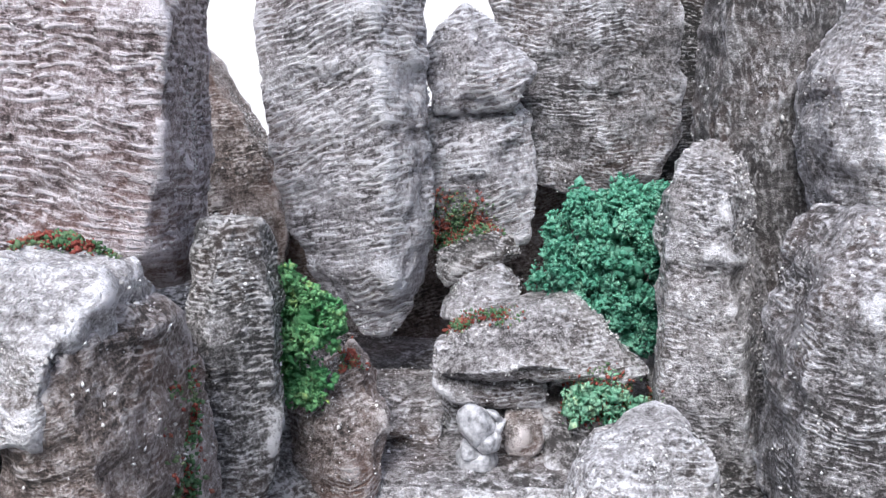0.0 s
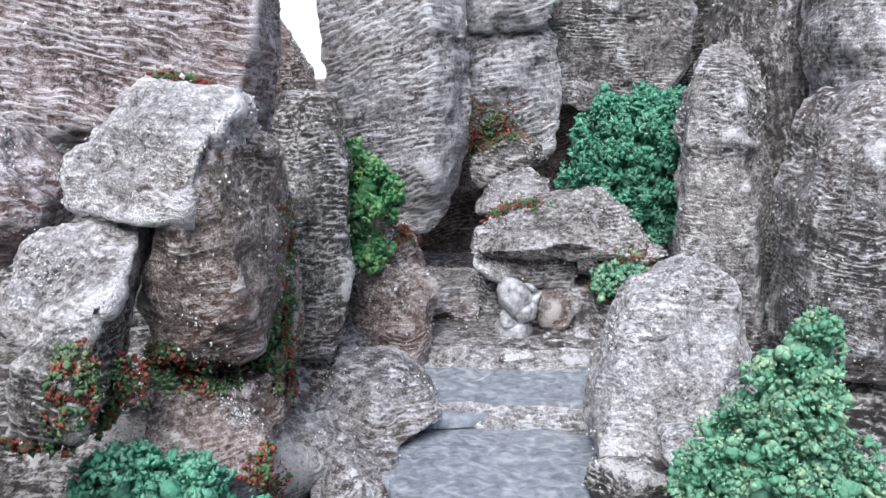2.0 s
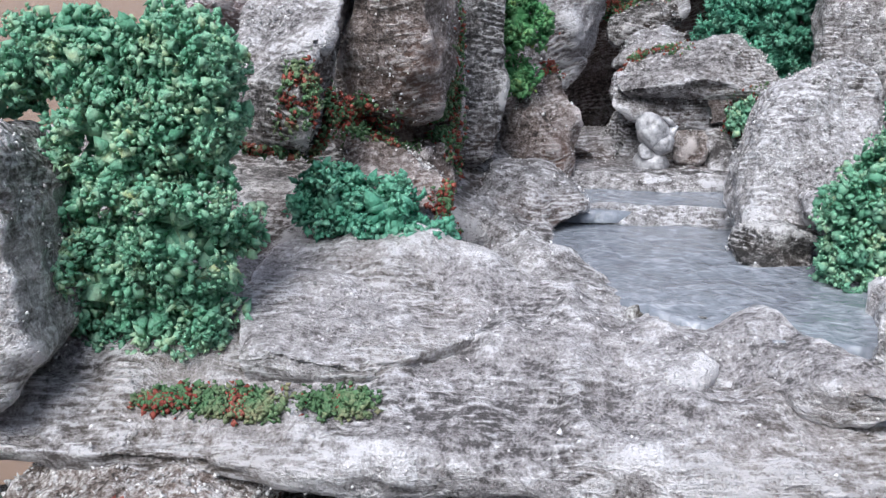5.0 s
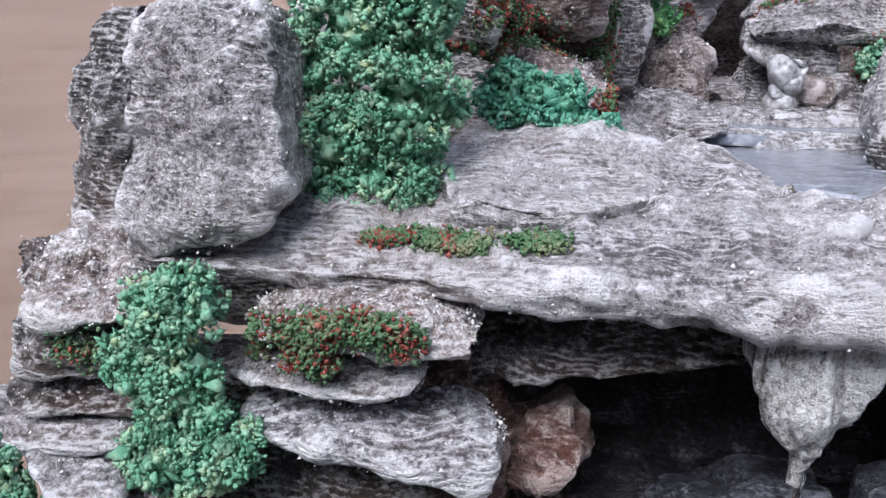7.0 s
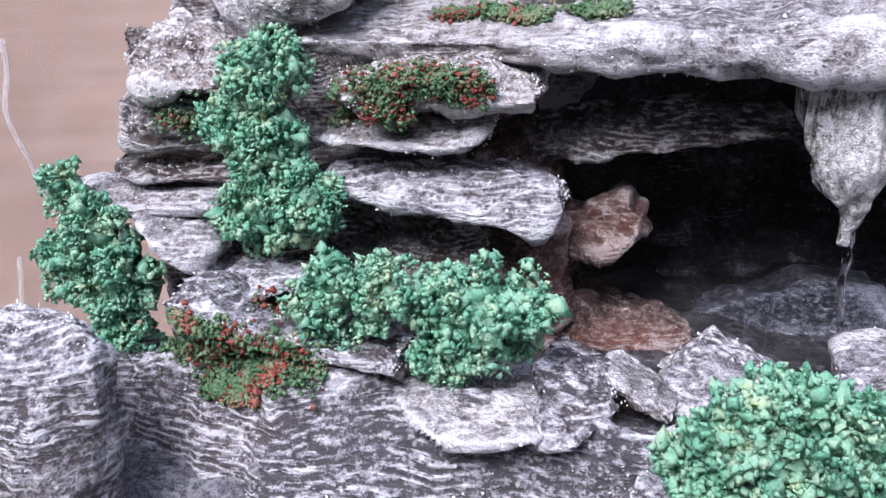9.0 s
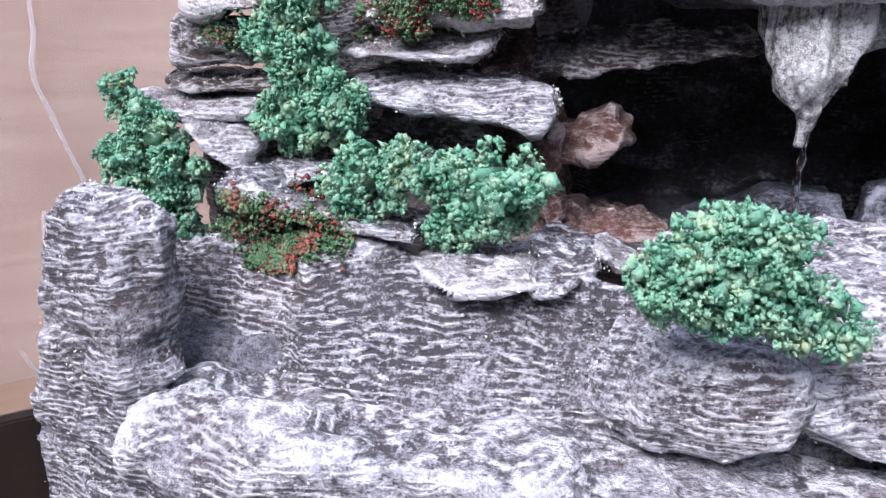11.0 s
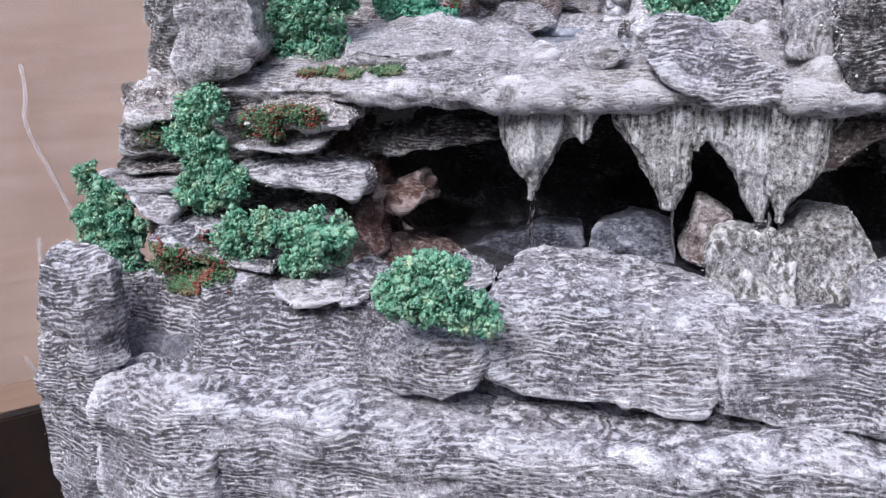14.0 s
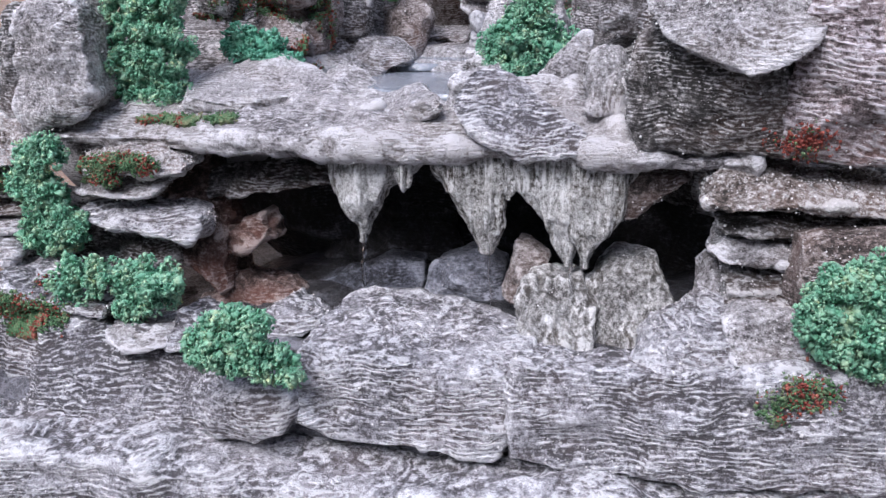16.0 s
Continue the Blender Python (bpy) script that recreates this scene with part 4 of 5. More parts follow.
# ---- foliage ----
def leaf_material(name, stops, rough=0.95):
    m, t, bsdf = nodes_of(name)
    geo = t.nodes.new("ShaderNodeNewGeometry")
    tc = t.nodes.new("ShaderNodeTexCoord")
    n1 = node(t, "ShaderNodeTexNoise", Scale=95.0, Detail=2.0)
    link(t, tc.outputs["Object"], n1.inputs["Vector"])
    n2 = node(t, "ShaderNodeTexNoise", Scale=900.0, Detail=3.0)
    link(t, tc.outputs["Object"], n2.inputs["Vector"])
    v = maths(t, "ADD", maths(t, "MULTIPLY", geo.outputs["Random Per Island"], 0.14), maths(t, "MULTIPLY", n1.outputs["Fac"], 0.86))
    col = ramp(t, v, stops)
    col = mix(t, "MULTIPLY", 0.6, col, ramp(t, n2.outputs["Fac"], [(0.3, (0.72, 0.72, 0.72)), (0.7, (1.15, 1.15, 1.15))]))
    link(t, col, bsdf.inputs["Base Color"])
    bsdf.inputs["Roughness"].default_value = rough
    bsdf.inputs["Specular IOR Level"].default_value = 0.08
    bump = node(t, "ShaderNodeBump", Strength=0.8, Distance=0.001)
    link(t, n2.outputs["Fac"], bump.inputs["Height"])
    link(t, bump.outputs[0], bsdf.inputs["Normal"])
    # spongy foam lets light through
    glow = t.nodes.new("ShaderNodeBsdfTranslucent")
    link(t, col, glow.inputs["Color"])
    both = t.nodes.new("ShaderNodeMixShader")
    both.inputs[0].default_value = 0.34
    link(t, bsdf.outputs[0], both.inputs[1])
    link(t, glow.outputs[0], both.inputs[2])
    link(t, both.outputs[0], t.nodes["Material Output"].inputs["Surface"])
    return m


GREEN = leaf_material("foam_foliage", [(0.25, (0.0949, 0.294, 0.175)), (0.42, (0.223, 0.508, 0.343)), (0.55, (0.366, 0.64, 0.458)), (0.66, (0.519, 0.713, 0.485)), (0.78, (0.656, 0.713, 0.371))])
OLIVE = leaf_material("darker_foam_foliage", [(0.25, (0.0607, 0.203, 0.081)), (0.42, (0.135, 0.378, 0.162)), (0.6, (0.257, 0.513, 0.243)), (0.78, (0.486, 0.594, 0.203))])
TEAL = leaf_material("bluish_foam_foliage", [(0.25, (0.0656, 0.253, 0.162)), (0.42, (0.155, 0.457, 0.318)), (0.6, (0.272, 0.599, 0.442)), (0.78, (0.437, 0.691, 0.522))])
MOSS = leaf_material("mossy_flock", [(0.25, (0.08, 0.136, 0.064)), (0.45, (0.16, 0.304, 0.16)), (0.65, (0.32, 0.376, 0.224)), (0.8, (0.448, 0.368, 0.24))])
RED = leaf_material("red_flock", [(0.25, (0.193, 0.0623, 0.0493)), (0.45, (0.371, 0.103, 0.0839)), (0.65, (0.498, 0.198, 0.152)), (0.8, (0.393, 0.249, 0.184))])


def bush(label, blobs, mat, group="foam bushes", grain=0.0021, fill=0.95):
    """Clump foliage: blobs in mm (x, y, z, half-widths), covered with knots of crumbs."""
    SEED[0] += 31
    rng = np.random.default_rng(SEED[0])
    first = np.array(blobs, float) / 1000
    base = np.array([first[:, 0].mean(), first[:, 1].mean(), (first[:, 2] - first[:, 5]).min()])
    root = tagged(new("foam_bush"), label, "bush", group)
    root.location = base
    for x, y, z, rx, ry, rz in blobs:
        centres, sizes = [], []
        c, r = np.array([x, y, z]) / 1000, np.array([rx, ry, rz]) / 1000
        area = (r[0] * r[1] + r[0] * r[2] + r[1] * r[2]) * 4.2
        knots = max(6, int(fill * area / (0.0085 ** 2)))
        d = rng.normal(size=(knots, 3))
        d /= np.linalg.norm(d, axis=1, keepdims=True)
        kc = c + d * r * rng.uniform(0.70, 1.08, (knots, 1))
        kr = rng.uniform(0.003, 0.0075, knots)
        for q, s in zip(kc, kr):
            m = int(22 + 1.05e6 * s * s)
            e = rng.normal(size=(m, 3))
            e /= np.linalg.norm(e, axis=1, keepdims=True)
            lobes = rng.normal(size=(5, 3))
            lobes /= np.linalg.norm(lobes, axis=1, keepdims=True)
            reach = 0.72 + 0.38 * np.maximum(e @ lobes.T, 0).max(1) ** 3
            centres.append(q + e * (s * reach * rng.uniform(0.75, 1.05, m))[:, None])
            sizes.append(grain * 0.5 * rng.lognormal(-0.05, 0.35, m))
        # dense heart so that no light shines through
        m = int(knots * 1.2) + 8
        e = rng.normal(size=(m, 3))
        e /= np.linalg.norm(e, axis=1, keepdims=True)
        centres.append(c + e * r * rng.uniform(0.1, 0.55, (m, 1)))
        sizes.append(np.full(m, min(r.min() * 0.3, 0.0042)))
        clump = new("clump", crumbs("clump", np.concatenate(centres) - base, np.concatenate(sizes), rng, mat))
        clump.data.shade_smooth()
        clump.parent = root
    return root


bush("large round blue-green foam bush between columns",
     [(95, 475, 397, 40, 25, 37), (108, 475, 420, 22, 16, 22), (107, 475, 365, 26, 15, 20), (71, 475, 388, 22, 12, 14), (73, 475, 429, 8, 8, 9)], TEAL)
bush("dark green foam bush beside a pillar",
     [(-64, 390, 388, 17, 12, 15), (-74, 390, 402, 9, 9, 11), (-66, 390, 356, 11, 9, 10), (-72, 390, 375, 8, 8, 11)], OLIVE)
bush("pale green foam bush leaning over the stream",
     [(80, 215, 313, 26, 17, 24), (89, 215, 337, 17, 13, 23), (96, 215, 354, 11, 9, 17), (72, 215, 294, 19, 13, 17), (102, 215, 305, 20, 15, 27)], GREEN)
bush("tall green foam bush on the slab",
     [(-177, 145, 370, 25, 10, 12), (-161, 145, 366, 14, 12, 14), (-200, 145, 368, 17, 11, 13), (-186, 145, 342, 23, 16, 21), (-169, 145, 315, 23, 17, 25), (-197, 145, 299, 21, 15, 19), (-178, 145, 283, 25, 11, 13), (-161, 145, 351, 14, 12, 16), (-226, 145, 358, 13, 10, 11), (-206, 145, 322, 11, 9, 15)], GREEN)
bush("low blue-green foam bush on the slab",
     [(-132, 205, 314, 13, 15, 12), (-113, 205, 309, 16, 15, 12), (-98, 205, 302, 11, 10, 7)], TEAL)
bush("upright green foam bush beside the ledges",
     [(-232, 85, 246, 18, 12, 14), (-245, 85, 226, 14, 11, 14), (-231, 85, 214, 18, 11, 13), (-235, 85, 189, 23, 11, 14), (-218, 85, 195, 16, 12, 16)], GREEN)
bush("hanging green foam bush at the outer corner",
     [(-319, 75, 200, 7, 7, 6), (-307, 75, 179, 19, 12, 15), (-297, 75, 159, 16, 13, 17), (-296, 75, 134, 13, 10, 11), (-320, 75, 167, 10, 9, 13)], GREEN)
bush("long green foam bush lying on the ledge",
     [(-191, 50, 169, 15, 11, 14), (-166, 50, 173, 17, 11, 14), (-140, 50, 167, 19, 13, 17), (-125, 50, 172, 11, 9, 10), (-150, 50, 154, 12, 9, 10)], GREEN)
bush("round green foam bush on the front lip",
     [(-53, -12, 160, 23, 13, 17), (-62, -12, 152, 17, 10, 12), (-36, -12, 149, 23, 10, 11), (-19, -12, 145, 12, 7, 6), (-42, -12, 168, 14, 9, 11)], GREEN)
bush("green foam bush at the side of the model",
     [(278, 20, 186, 26, 17, 23), (299, 20, 175, 26, 19, 26), (298, 20, 206, 19, 13, 16)], GREEN)
bush("small green foam bush under the capstone",
     [(80, 425, 340, 12, 7, 7), (98, 425, 324, 12, 9, 11), (72, 425, 332, 7, 7, 6)], GREEN)

# ---- table, board and walls ----
def plain(name, c1, c2, scale, rough=0.6, stretch=(1, 1, 1), bump_by=0.001):
    m, t, bsdf = nodes_of(name)
    tc = t.nodes.new("ShaderNodeTexCoord")
    mp = t.nodes.new("ShaderNodeMapping")
    mp.inputs["Scale"].default_value = stretch
    link(t, tc.outputs["Object"], mp.inputs["Vector"])
    n = node(t, "ShaderNodeTexNoise", Scale=scale, Detail=5.0, Roughness=0.6)
    link(t, mp.outputs[0], n.inputs["Vector"])
    link(t, ramp(t, n.outputs["Fac"], [(0.3, c1), (0.7, c2)]), bsdf.inputs["Base Color"])
    bsdf.inputs["Roughness"].default_value = rough
    b = node(t, "ShaderNodeBump", Strength=0.4, Distance=bump_by)
    link(t, n.outputs["Fac"], b.inputs["Height"])
    link(t, b.outputs[0], bsdf.inputs["Normal"])
    return m


def box(name, lo, hi, mat, bevel=0.003, parent=None):
    bm = bmesh.new()
    bmesh.ops.create_cube(bm, size=1.0)
    lo, hi = Vector(lo), Vector(hi)
    for v in bm.verts:
        v.co = Vector([(hi[i] - lo[i]) * v.co[i] for i in range(3)])
    if bevel:
        bmesh.ops.bevel(bm, geom=bm.edges[:], offset=bevel, segments=2, affect="EDGES")
    me = bpy.data.meshes.new(name)
    bm.to_mesh(me)
    bm.free()
    me.materials.append(mat)
    ob = new(name, me)
    ob.location = (lo + hi) / 2
    return ob


WOOD = plain("pale_wood", (0.54, 0.36, 0.25), (0.68, 0.48, 0.35), 3.0, 0.45, (1.2, 1, 14))
FLOOR_GAP = plain("dark_floor_and_gap", (0.012, 0.008, 0.006), (0.035, 0.022, 0.016), 14.0, 0.5)
WALL = plain("white_wall", (0.86, 0.85, 0.86), (0.92, 0.91, 0.92), 3.0, 0.8)
GREYWOOD = plain("grey_wood", (0.10, 0.095, 0.09), (0.20, 0.19, 0.18), 9.0, 0.6, (1, 8, 8))
ROOM = plain("unseen_wall", (0.30, 0.27, 0.25), (0.36, 0.33, 0.30), 2.0, 0.8)
table = tagged(new("table"), "grey wooden table top under the rock model", "table")
top = box("tabletop", (-0.315, -0.35, -0.05), (1.2, 0.8, -0.012), GREYWOOD)
top.parent = table
for x in (-0.26, 1.14):
    for y in (-0.29, 0.74):
        box("leg", (x - 0.03, y - 0.03, -0.75), (x + 0.03, y + 0.03, -0.05), GREYWOOD).parent = table
tagged(box("floor", (-2.5, -4.2, -0.80), (2.5, 1.5, -0.75), FLOOR_GAP, 0), "dark floor of the room", kind="structure")
tagged(box("wall_back", (-2.5, 1.4, -0.75), (2.5, 1.5, 2.2), WALL, 0), "bright white wall behind the model", kind="structure")
# front and side walls are unseen, added so sky light falls from above
tagged(box("wall_front", (-2.5, -4.3, -0.75), (2.5, -4.2, 2.2), ROOM, 0), "unseen wall added to block low sky light", kind="structure")
tagged(box("wall_left", (-2.6, -4.2, -0.75), (-2.5, 1.4, 2.2), ROOM, 0), "unseen wall added to block low sky light", kind="structure")
tagged(box("wall_right", (2.5, -4.2, -0.75), (2.6, 1.4, 2.2), ROOM, 0), "unseen wall added to block low sky light", kind="structure")
board = tagged(new("wood_board"), "pale wooden board wrapped in clear plastic film", "board")
board.matrix_world = pose(-0.846, 0.573, -0.26, 0, 0, 51)
box("panel", (-0.75, 0.0, 0.0), (0.68, 0.02, 1.1), WOOD).parent = board
# added dark box stands in for the dark gap under the board
box("plinth", (-0.75, -0.01, -0.49), (0.9, 0.4, -0.004), FLOOR_GAP).parent = board
FILM, ft, fb = nodes_of("clear_film")
clear = ft.nodes.new("ShaderNodeBsdfTransparent")
both = ft.nodes.new("ShaderNodeMixShader")
both.inputs[0].default_value = 0.2
link(ft, clear.outputs[0], both.inputs[1])
link(ft, fb.outputs[0], both.inputs[2])
link(ft, both.outputs[0], ft.nodes["Material Output"].inputs["Surface"])
fb.inputs["Base Color"].default_value = (0.80, 0.76, 0.76, 1)
fb.inputs["Roughness"].default_value = 0.22


def film_sheet(name, x0, x1, z0, z1):
    nx, nz = 110, 90
    gx, gz = np.meshgrid(np.linspace(x0, x1, nx), np.linspace(z0, z1, nz), indexing="xy")
    p = np.stack([gx.ravel(), gz.ravel() * 0.7, np.zeros(gx.size)], 1)
    fold = 0.010 * (1 - np.abs(vnoise(p, 0.16, 3))) + 0.005 * (1 - np.abs(vnoise(p, 0.07, 4))) + 0.002 * vnoise(p, 0.03, 5)
    bm = bmesh.new()
    vs = [bm.verts.new((a, -0.004 - f, c)) for a, c, f in zip(gx.ravel(), gz.ravel(), fold)]
    for b in range(nz - 1):
        for a in range(nx - 1):
            bm.faces.new((vs[b * nx + a], vs[b * nx + a + 1], vs[(b + 1) * nx + a + 1], vs[(b + 1) * nx + a]))
    me = bpy.data.meshes.new(name)
    bm.to_mesh(me)
    bm.free()
    me.shade_smooth()
    me.materials.append(FILM)
    return new(name, me)


film = film_sheet("plastic_film", -0.7, 0.66, 0.05, 1.08)
film.parent = board
tagged(film, "crumpled clear plastic film")
FOLD = FILM.copy()
FOLD.name = "film_fold"
FOLD.node_tree.nodes["Mix Shader"].inputs[0].default_value = 0.3


def fold_line(points, width):
    cu = bpy.data.curves.new("film_fold", "CURVE")
    cu.dimensions, cu.bevel_depth, cu.bevel_resolution = "3D", width, 1
    sp = cu.splines.new("BEZIER")
    sp.bezier_points.add(len(points) - 1)
    for b, (x, z) in zip(sp.bezier_points, points):
        b.co = (x, -0.019, z)
        b.handle_left_type = b.handle_right_type = "AUTO"
    cu.materials.append(FOLD)
    ob = new("film_fold", cu)
    ob.parent = board
    return ob


fold_line(((0.052, 0.508), (0.053, 0.465), (0.048, 0.431), (0.067, 0.371), (0.099, 0.284)), 0.0034)
fold_line(((0.046, 0.262), (0.041, 0.172), (0.032, 0.05)), 0.0034)
fold_line(((0.004, 0.089), (0.023, 0.057), (0.052, 0.046)), 0.0034)

# ---- water ----
WATER, wtree, wb = nodes_of("stream_water")
wb.inputs["Base Color"].default_value = (0.17, 0.19, 0.22, 1)
wb.inputs["Roughness"].default_value = 0.12
wtc = wtree.nodes.new("ShaderNodeTexCoord")
wn = node(wtree, "ShaderNodeTexNoise", Scale=150.0, Detail=5.0, Distortion=0.8)
link(wtree, wtc.outputs["Object"], wn.inputs["Vector"])
wn2 = node(wtree, "ShaderNodeTexNoise", Scale=260.0, Detail=3.0)
link(wtree, wtc.outputs["Object"], wn2.inputs["Vector"])
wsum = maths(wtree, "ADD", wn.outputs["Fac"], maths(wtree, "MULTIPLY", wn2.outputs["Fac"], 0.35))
wbump = node(wtree, "ShaderNodeBump", Strength=0.6, Distance=0.002)
link(wtree, wsum, wbump.inputs["Height"])
link(wtree, wbump.outputs[0], wb.inputs["Normal"])
# pale stops put the bright wall and sky reflection into the water's colour
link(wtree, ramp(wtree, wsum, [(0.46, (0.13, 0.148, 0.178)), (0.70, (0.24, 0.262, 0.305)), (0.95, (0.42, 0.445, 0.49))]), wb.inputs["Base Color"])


def sheet(name, x0, x1, y0, y1, z, label, wave=0.0008, slope=0.0, thick=0.006, shore=None, curved=False):
    """A thin body of water with a wavy top and a closed underside."""
    nx, ny = int((x1 - x0) / 0.003) + 2, int((y1 - y0) / 0.003) + 2
    gx, gy = np.meshgrid(np.linspace(x0, x1, nx), np.linspace(y0, y1, ny), indexing="xy")
    p = np.stack([gx.ravel(), gy.ravel(), np.zeros(gx.size)], 1)
    h = z + slope * (p[:, 1] - y0) + wave * vnoise(p, 0.02, 5) + 0.4 * wave * vnoise(p, 0.008, 6)
    bm = bmesh.new()
    bend = 0.006 * np.sin(p[:, 0] * 55) * (1 - (p[:, 1] - y0) / (y1 - y0)) if curved else 0 * h
    vs = [bm.verts.new((a, b + k, c)) for (a, b, _), c, k in zip(p, h, bend)]
    for j in range(ny - 1):
        for i in range(nx - 1):
            if shore and gx[j, i] < np.interp(gy[j, i], shore[0], shore[1]):
                continue
            bm.faces.new((vs[j * nx + i], vs[j * nx + i + 1], vs[(j + 1) * nx + i + 1], vs[(j + 1) * nx + i]))
    bmesh.ops.delete(bm, geom=[v for v in bm.verts if not v.link_faces], context="VERTS")
    rim = [e for e in bm.edges if e.is_boundary]
    made = bmesh.ops.extrude_edge_only(bm, edges=rim)["geom"]
    for v in made:
        if isinstance(v, bmesh.types.BMVert):
            v.co.z = z - thick
    me = bpy.data.meshes.new(name)
    bm.to_mesh(me)
    bm.free()
    me.shade_smooth()
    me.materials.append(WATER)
    return tagged(new(name, me), label, kind="structure")


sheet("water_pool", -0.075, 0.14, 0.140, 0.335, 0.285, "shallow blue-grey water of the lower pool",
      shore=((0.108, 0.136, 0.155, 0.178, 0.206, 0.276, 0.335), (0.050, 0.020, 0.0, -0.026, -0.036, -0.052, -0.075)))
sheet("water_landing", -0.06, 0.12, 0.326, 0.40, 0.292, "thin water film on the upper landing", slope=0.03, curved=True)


# ---- lime crust on the pool rim ----
def crust_thread(label, points, width):
    """A lumpy thread of white lime; points in mm."""
    pts = np.array(points, float) / 1000
    s = np.linspace(0, len(pts) - 1, 14 * (len(pts) - 1) + 1)
    line = np.stack([np.interp(s, np.arange(len(pts)), pts[:, i]) for i in range(3)], 1)
    for _ in range(5):
        line[1:-1] = (line[:-2] + 2 * line[1:-1] + line[2:]) / 4
    along = np.gradient(line, axis=0)
    along /= np.linalg.norm(along, axis=1, keepdims=True)
    side = np.cross(along, (0, 0, 1.0))
    side /= np.linalg.norm(side, axis=1, keepdims=True)
    up = np.cross(side, along)
    th = np.linspace(0, 2 * np.pi, 14, endpoint=False)
    r = width * (1 + 0.55 * vnoise(line, 0.006, 41) + 0.3 * vnoise(line, 0.0025, 42))
    g = line[:, None] + r[:, None, None] * (np.cos(th)[None, :, None] * side[:, None] + 0.8 * np.sin(th)[None, :, None] * up[:, None])
    p = g.reshape(-1, 3)
    g = (p + 0.0006 * np.stack([vnoise(p, 0.003, 43 + i) for i in range(3)], 1)).reshape(g.shape)
    base = g.reshape(-1, 3).min(0)
    ob = new("lime_crust", mesh_grid("lime_crust", g - base, ROCK["cement"]))
    ob.location = base
    return tagged(ob, label, "crust", "lime threads on the pool rim")


crust_thread("white lime thread hanging over the pool rim", [(-20, 176, 284), (-18, 170, 279), (-12, 160, 274), (-7, 150, 272), (-2, 142, 272)], 0.0022)
crust_thread("white lime thread hanging over the pool rim", [(2, 164, 282), (-4, 158, 276), (-7, 148, 272), (-8, 136, 270)], 0.0024)
crust_thread("white lime knob on the pool rim", [(-3, 166, 279), (1, 166, 282), (5, 160, 280), (9, 156, 279)], 0.0028)
crust_thread("thin white lime thread on the slab", [(-19, 174, 282), (-10, 172, 281), (-1, 163, 279)], 0.0013)

# ---- small things ----
def ellipsoid_mass(name, blobs, mat, label, category, seed=3, rough=0.0008):
    """Several rounded lumps melted into one skin."""
    bm = bmesh.new()
    for (x, y, z), (a, b, c), tilt in blobs:
        made = bmesh.ops.create_icosphere(bm, subdivisions=3, radius=1.0)["verts"]
        m = Matrix.LocRotScale((x, y, z), Euler([radians(v) for v in tilt]), (a, b, c))
        bmesh.ops.transform(bm, matrix=m, verts=made)
    me = bpy.data.meshes.new(name)
    bm.to_mesh(me)
    bm.free()
    p = np.empty(len(me.vertices) * 3)
    me.vertices.foreach_get("co", p)
    p = p.reshape(-1, 3)
    p = p + rough * np.stack([vnoise(p, 0.006, seed + k) for k in range(3)], 1)
    me.vertices.foreach_set("co", p.astype(np.float32).ravel())
    me.shade_smooth()
    me.materials.append(mat)
    return tagged(new(name, me), label, category)


FIGURE = plain("silvery_paint", (0.10, 0.10, 0.11), (0.58, 0.58, 0.61), 260.0, 0.3)
ellipsoid_mass("figurine", [
    ((0.017, 0.416, 0.3050), (0.0115, 0.009, 0.0085), (0, 8, 0)),
    ((0.017, 0.415, 0.3240), (0.0095, 0.008, 0.0115), (0, -28, 0)),
    ((0.024, 0.412, 0.3170), (0.0080, 0.006, 0.0050), (0, -30, 0)),
    ((0.029, 0.414, 0.3230), (0.0030, 0.004, 0.0075), (0, 18, 0)),
    ((0.0265, 0.414, 0.3310), (0.0045, 0.0035, 0.0028), (0, 35, 0)),
    ((0.013, 0.413, 0.3120), (0.0060, 0.005, 0.0035), (0, 35, 0)),
], FIGURE, "silvery crouching stone figurine on a rock", "statue", rough=0.0022)


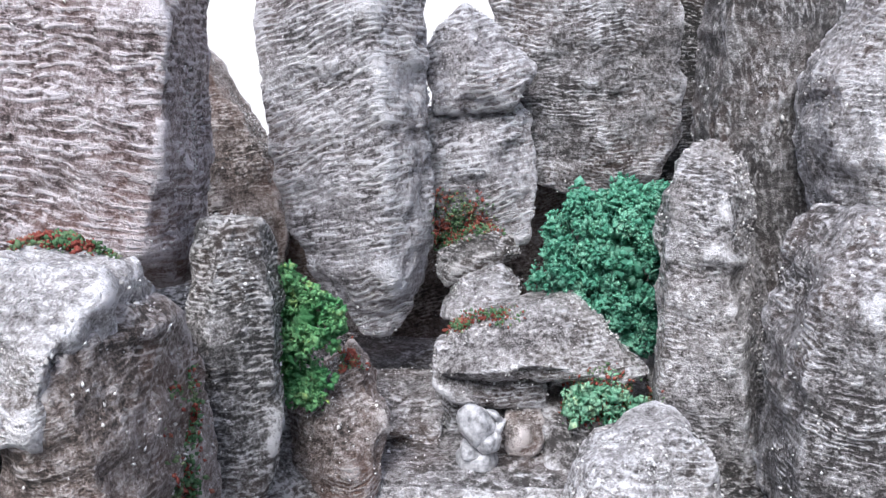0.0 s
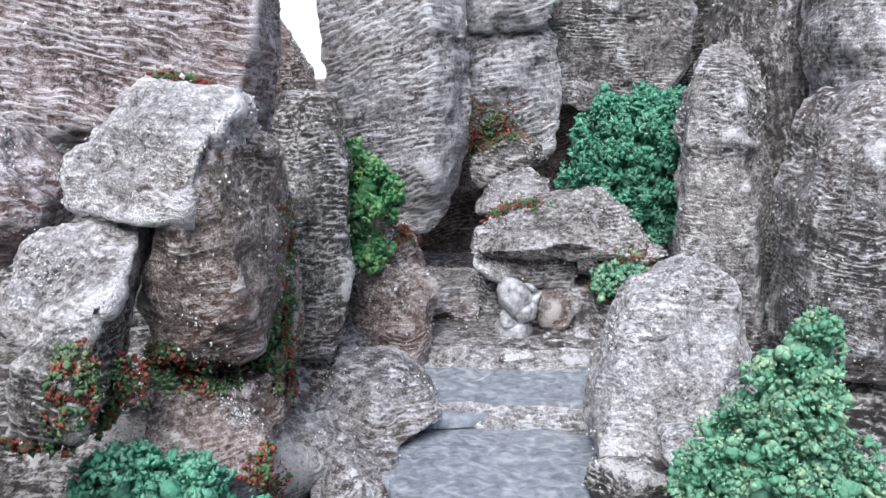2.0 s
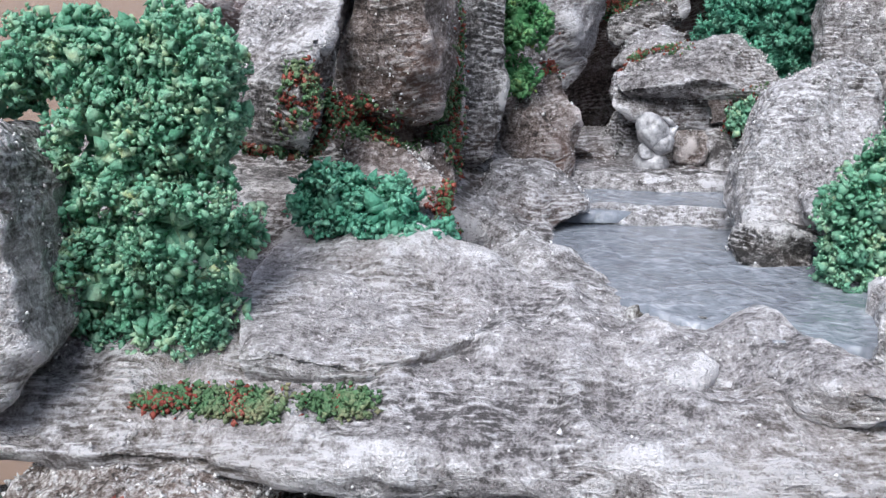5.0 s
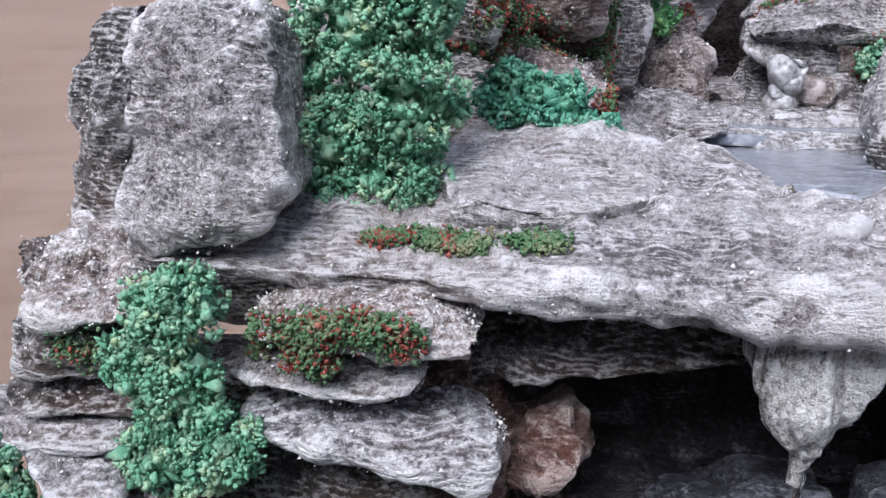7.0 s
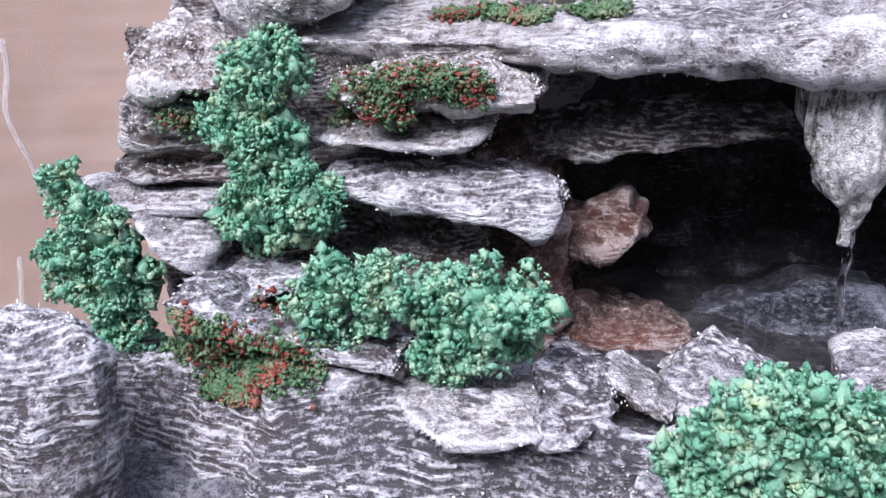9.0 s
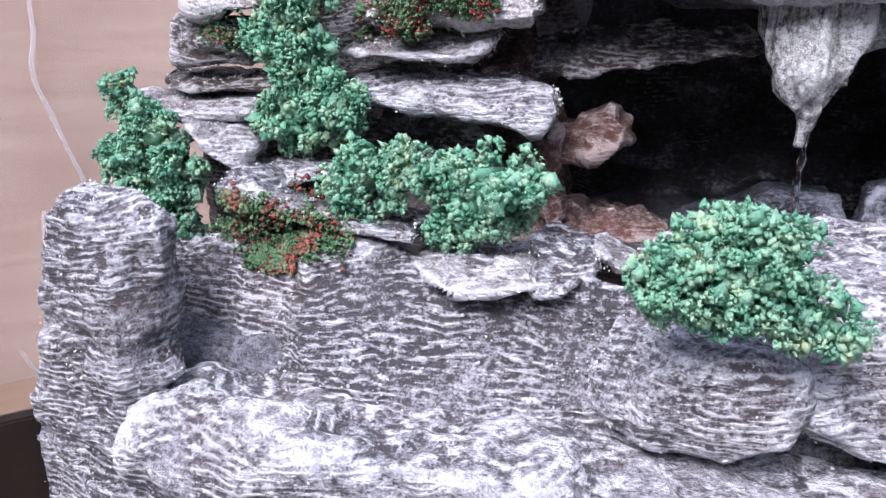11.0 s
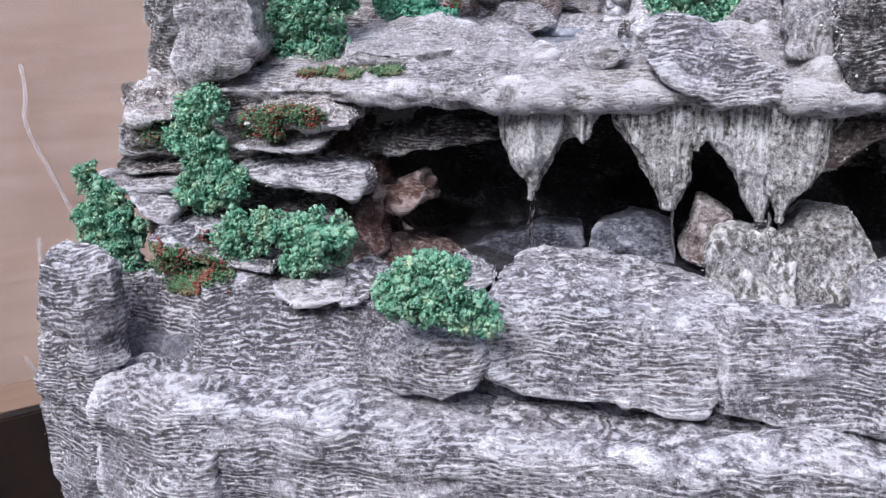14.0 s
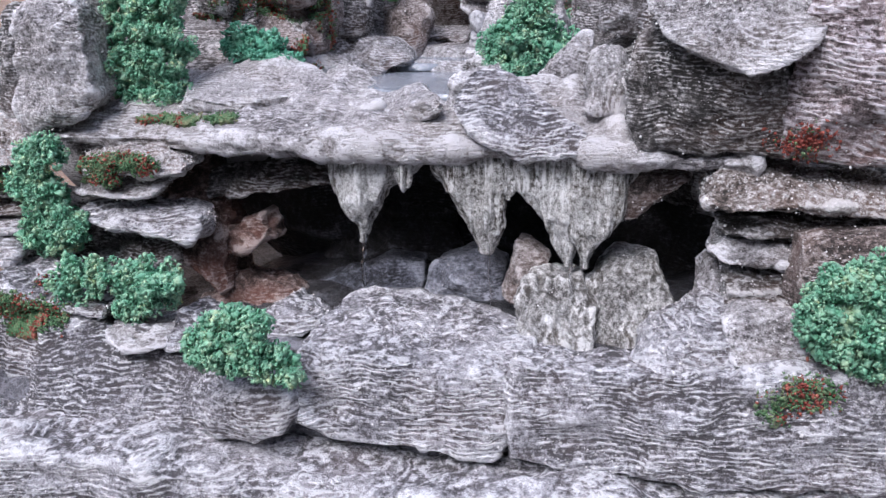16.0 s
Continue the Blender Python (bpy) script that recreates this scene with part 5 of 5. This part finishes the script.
def moss(label, blobs, red=0.35, count=1100, grain=0.00072, fill=False):
    """Flock pressed onto the rocks: blobs in mm (x, y, z, half-widths)."""
    SEED[0] += 13
    rng = np.random.default_rng(SEED[0])
    near = []
    blobs = [np.array(b) / 1000 for b in blobs]
    allc = np.array([b[:3] for b in blobs])
    lo, hi = allc.min(0) - 0.03, allc.max(0) + 0.03
    for o in ROCKS:
        bb = np.array([o.location + Vector(c) for c in o.bound_box])
        if (bb.min(0) < hi).all() and (bb.max(0) > lo).all():
            near.append(o)
    pts = []
    for b in blobs:
        for _ in range(int(1.8 * count) // len(blobs)):
            d = rng.normal(size=3)
            q = Vector(b[:3] + np.clip(d, -2.2, 2.2) * 0.55 * b[3:])
            best = None
            way = Vector((0.0, 0.9, -0.436))
            for o in near:
                hit, place, normal, _ = o.ray_cast(q - way * 0.05 - o.location, way, distance=0.09)
                if hit and (place + o.location - q).length < 0.03:
                    place = place + o.location
                    if fill and (place - q).dot(way) > 0.006:
                        place = q
                    gap = 0.0045 + (place - q).dot(way) * 0.01
                    if best is None or gap < best[0]:
                        best = (gap, place, normal)
            for o in near if best is None else ():
                hit, place, normal, _ = o.closest_point_on_mesh(q - o.location)
                if hit:
                    place = place + o.location
                    gap = (place - q).length
                    if best is None or gap < best[0]:
                        best = (gap, place, normal)
            if best is None or best[0] > 0.03:
                pts.append(q)
            elif (q - best[1]).dot(best[2]) < 0 or best[0] > 0.004:
                pts.append(best[1] + best[2] * rng.uniform(0, 0.003))
            else:
                pts.append(q)
    pts = np.array([p[:] for p in pts])
    base = pts.mean(0)
    base[2] = pts[:, 2].min()
    tone = 0.9 * vnoise(pts, 0.008, SEED[0]) + rng.uniform(-0.7, 0.7, len(pts))
    isred = tone > np.quantile(tone, 1 - red)
    root = tagged(new("moss_patch"), label, "moss", "moss patches")
    root.location = base
    for name, mask, mat in (("green_flock", ~isred, MOSS), ("red_flock", isred, RED)):
        if mask.sum() > 3:
            sizes = grain * rng.uniform(0.6, 1.6, mask.sum())
            flock = new(name, crumbs(name, pts[mask] - base, sizes, rng, mat))
            flock.parent = root
            tagged(flock, kind="stuff")
    return root


ROCKS = [o for o in scene.objects if o.type == "MESH" and o.parent is None and o.name.split(".")[0] in
         ("rock_mound", "rock_column", "rock_spire", "rock_block", "rock_pillar", "boulder", "rock_slab", "rock_ledge", "rock_step", "rock_overhang", "rim_rock", "rock_post")]

moss("red and green flock behind the squared rock",
     [(-143, 300, 439, 20, 5, 5), (-126, 300, 438, 11, 5, 5)], red=0.38, count=900)
moss("red and green flock climbing between two rocks",
     [(-95, 300, 379, 5, 5, 14), (-95, 300, 355, 5, 5, 14), (-96, 300, 335, 7, 5, 15), (-96, 300, 315, 5, 5, 10)], red=0.38, count=1700, fill=True)
moss("red and green flock at the foot of a column",
     [(11, 530, 414, 16, 7, 10), (16, 530, 403, 17, 6, 9), (2, 530, 400, 9, 5, 7)], red=0.4, count=900)
moss("sparse flock on the boulder under the cap",
     [(26, 455, 369, 14, 5, 5), (9, 455, 364, 6, 5, 4)], red=0.4, count=250)
moss("green flock with red tufts under the capstone",
     [(81, 430, 335, 14, 7, 11), (96, 430, 327, 14, 8, 11), (73, 430, 329, 9, 5, 8)], red=0.3, count=900, fill=True)
moss("red tuft beside the dark green bush",
     [(-42, 390, 374, 6, 5, 6)], red=0.7, count=200)
moss("red and green flock beside the tilted slab",
     [(-136, 215, 348, 8, 5, 7), (-140, 215, 336, 6, 5, 7), (-157, 190, 326, 10, 5, 4)], red=0.4, count=1500, fill=True)
moss("brown-green flock below the squared rock",
     [(-121, 250, 335, 13, 5, 6), (-129, 250, 342, 7, 5, 4)], red=0.35, count=600)
moss("red flock tuft on the rim stones",
     [(-91, 225, 306, 5, 5, 7), (-85, 225, 314, 5, 5, 5)], red=0.45, count=450)
moss("thin red and green flock along the slab edge",
     [(-147, 108, 273, 20, 5, 3), (-167, 108, 271, 8, 5, 2), (-142, 108, 269, 11, 5, 2)], red=0.26, count=1100)
moss("dark dried flock on the slab",
     [(-112, 110, 272, 10, 5, 4)], red=0.05, count=400)
moss("red and green flock on the jutting ledge",
     [(-185, 85, 239, 12, 5, 5), (-168, 85, 242, 15, 5, 5), (-183, 85, 229, 8, 5, 4), (-155, 85, 239, 8, 5, 4)], red=0.26, count=2400, fill=True)
moss("green flock beside the crusty rock",
     [(-272, 85, 226, 9, 5, 4), (-210, 85, 238, 5, 5, 6)], red=0.15, count=400)
moss("red and green flock under the thin ledge",
     [(-233, 45, 147, 18, 6, 8), (-211, 45, 143, 17, 6, 8), (-244, 45, 152, 6, 5, 6), (-227, 45, 132, 11, 5, 4)], red=0.25, count=4500, fill=True)
moss("green flock with red berries on the thin ledge",
     [(-214, 50, 166, 9, 5, 4), (-212, 50, 164, 4, 5, 2)], red=0.35, count=450)
moss("rusty flock on the front corner",
     [(256, 20, 136, 17, 5, 5), (263, 20, 144, 13, 5, 5)], red=0.3, count=450)
moss("red-brown flock on the overhang",
     [(255, 50, 275, 15, 6, 8)], red=0.85, count=250)
moss("yellow-green flock on the side ledge",
     [(271, 30, 169, 13, 7, 10), (244, 30, 122, 7, 5, 3)], red=0.1, count=300)

# ---- running water ----
GLASS, glt, glb = nodes_of("clear_water")
glb.inputs["Transmission Weight"].default_value = 1.0
glb.inputs["Roughness"].default_value = 0.03
glb.inputs["IOR"].default_value = 1.33
glb.inputs["Base Color"].default_value = (0.95, 0.97, 1.0, 1)


def trickle(label, top, bottom, width, beads):
    """A falling thread of water that breaks into beads."""
    top, bottom = np.array(top) / 1000, np.array(bottom) / 1000
    n, rows = 12, 60
    g = np.zeros((rows, n, 3))
    th = np.linspace(0, 2 * np.pi, n, endpoint=False)
    for i in range(rows):
        s = i / (rows - 1)
        c = top + (bottom - top) * s + np.array([0.0006 * math.sin(9 * s), 0, 0])
        r = width * (0.45 + 0.55 * abs(math.sin(beads * math.pi * s))) * (1 - 0.35 * s)
        g[i] = c + np.stack([np.cos(th) * r, np.sin(th) * r, 0 * th], 1)
    base = g[-1].mean(0)
    ob = new("water_trickle", mesh_grid("water_trickle", g - base, GLASS))
    ob.location = base
    return tagged(ob, label, "water", "dripping water")


trickle("clear drops falling from the first dripstone", (-15, 128, 192), (-15, 124, 140), 0.0022, 5)
trickle("thin clear thread of water under the dripstone", (75, 112, 192), (79, 100, 150), 0.0009, 2)
trickle("short clear trickle from the dripstone curtain", (131, 90, 188), (132, 84, 168), 0.0012, 2)
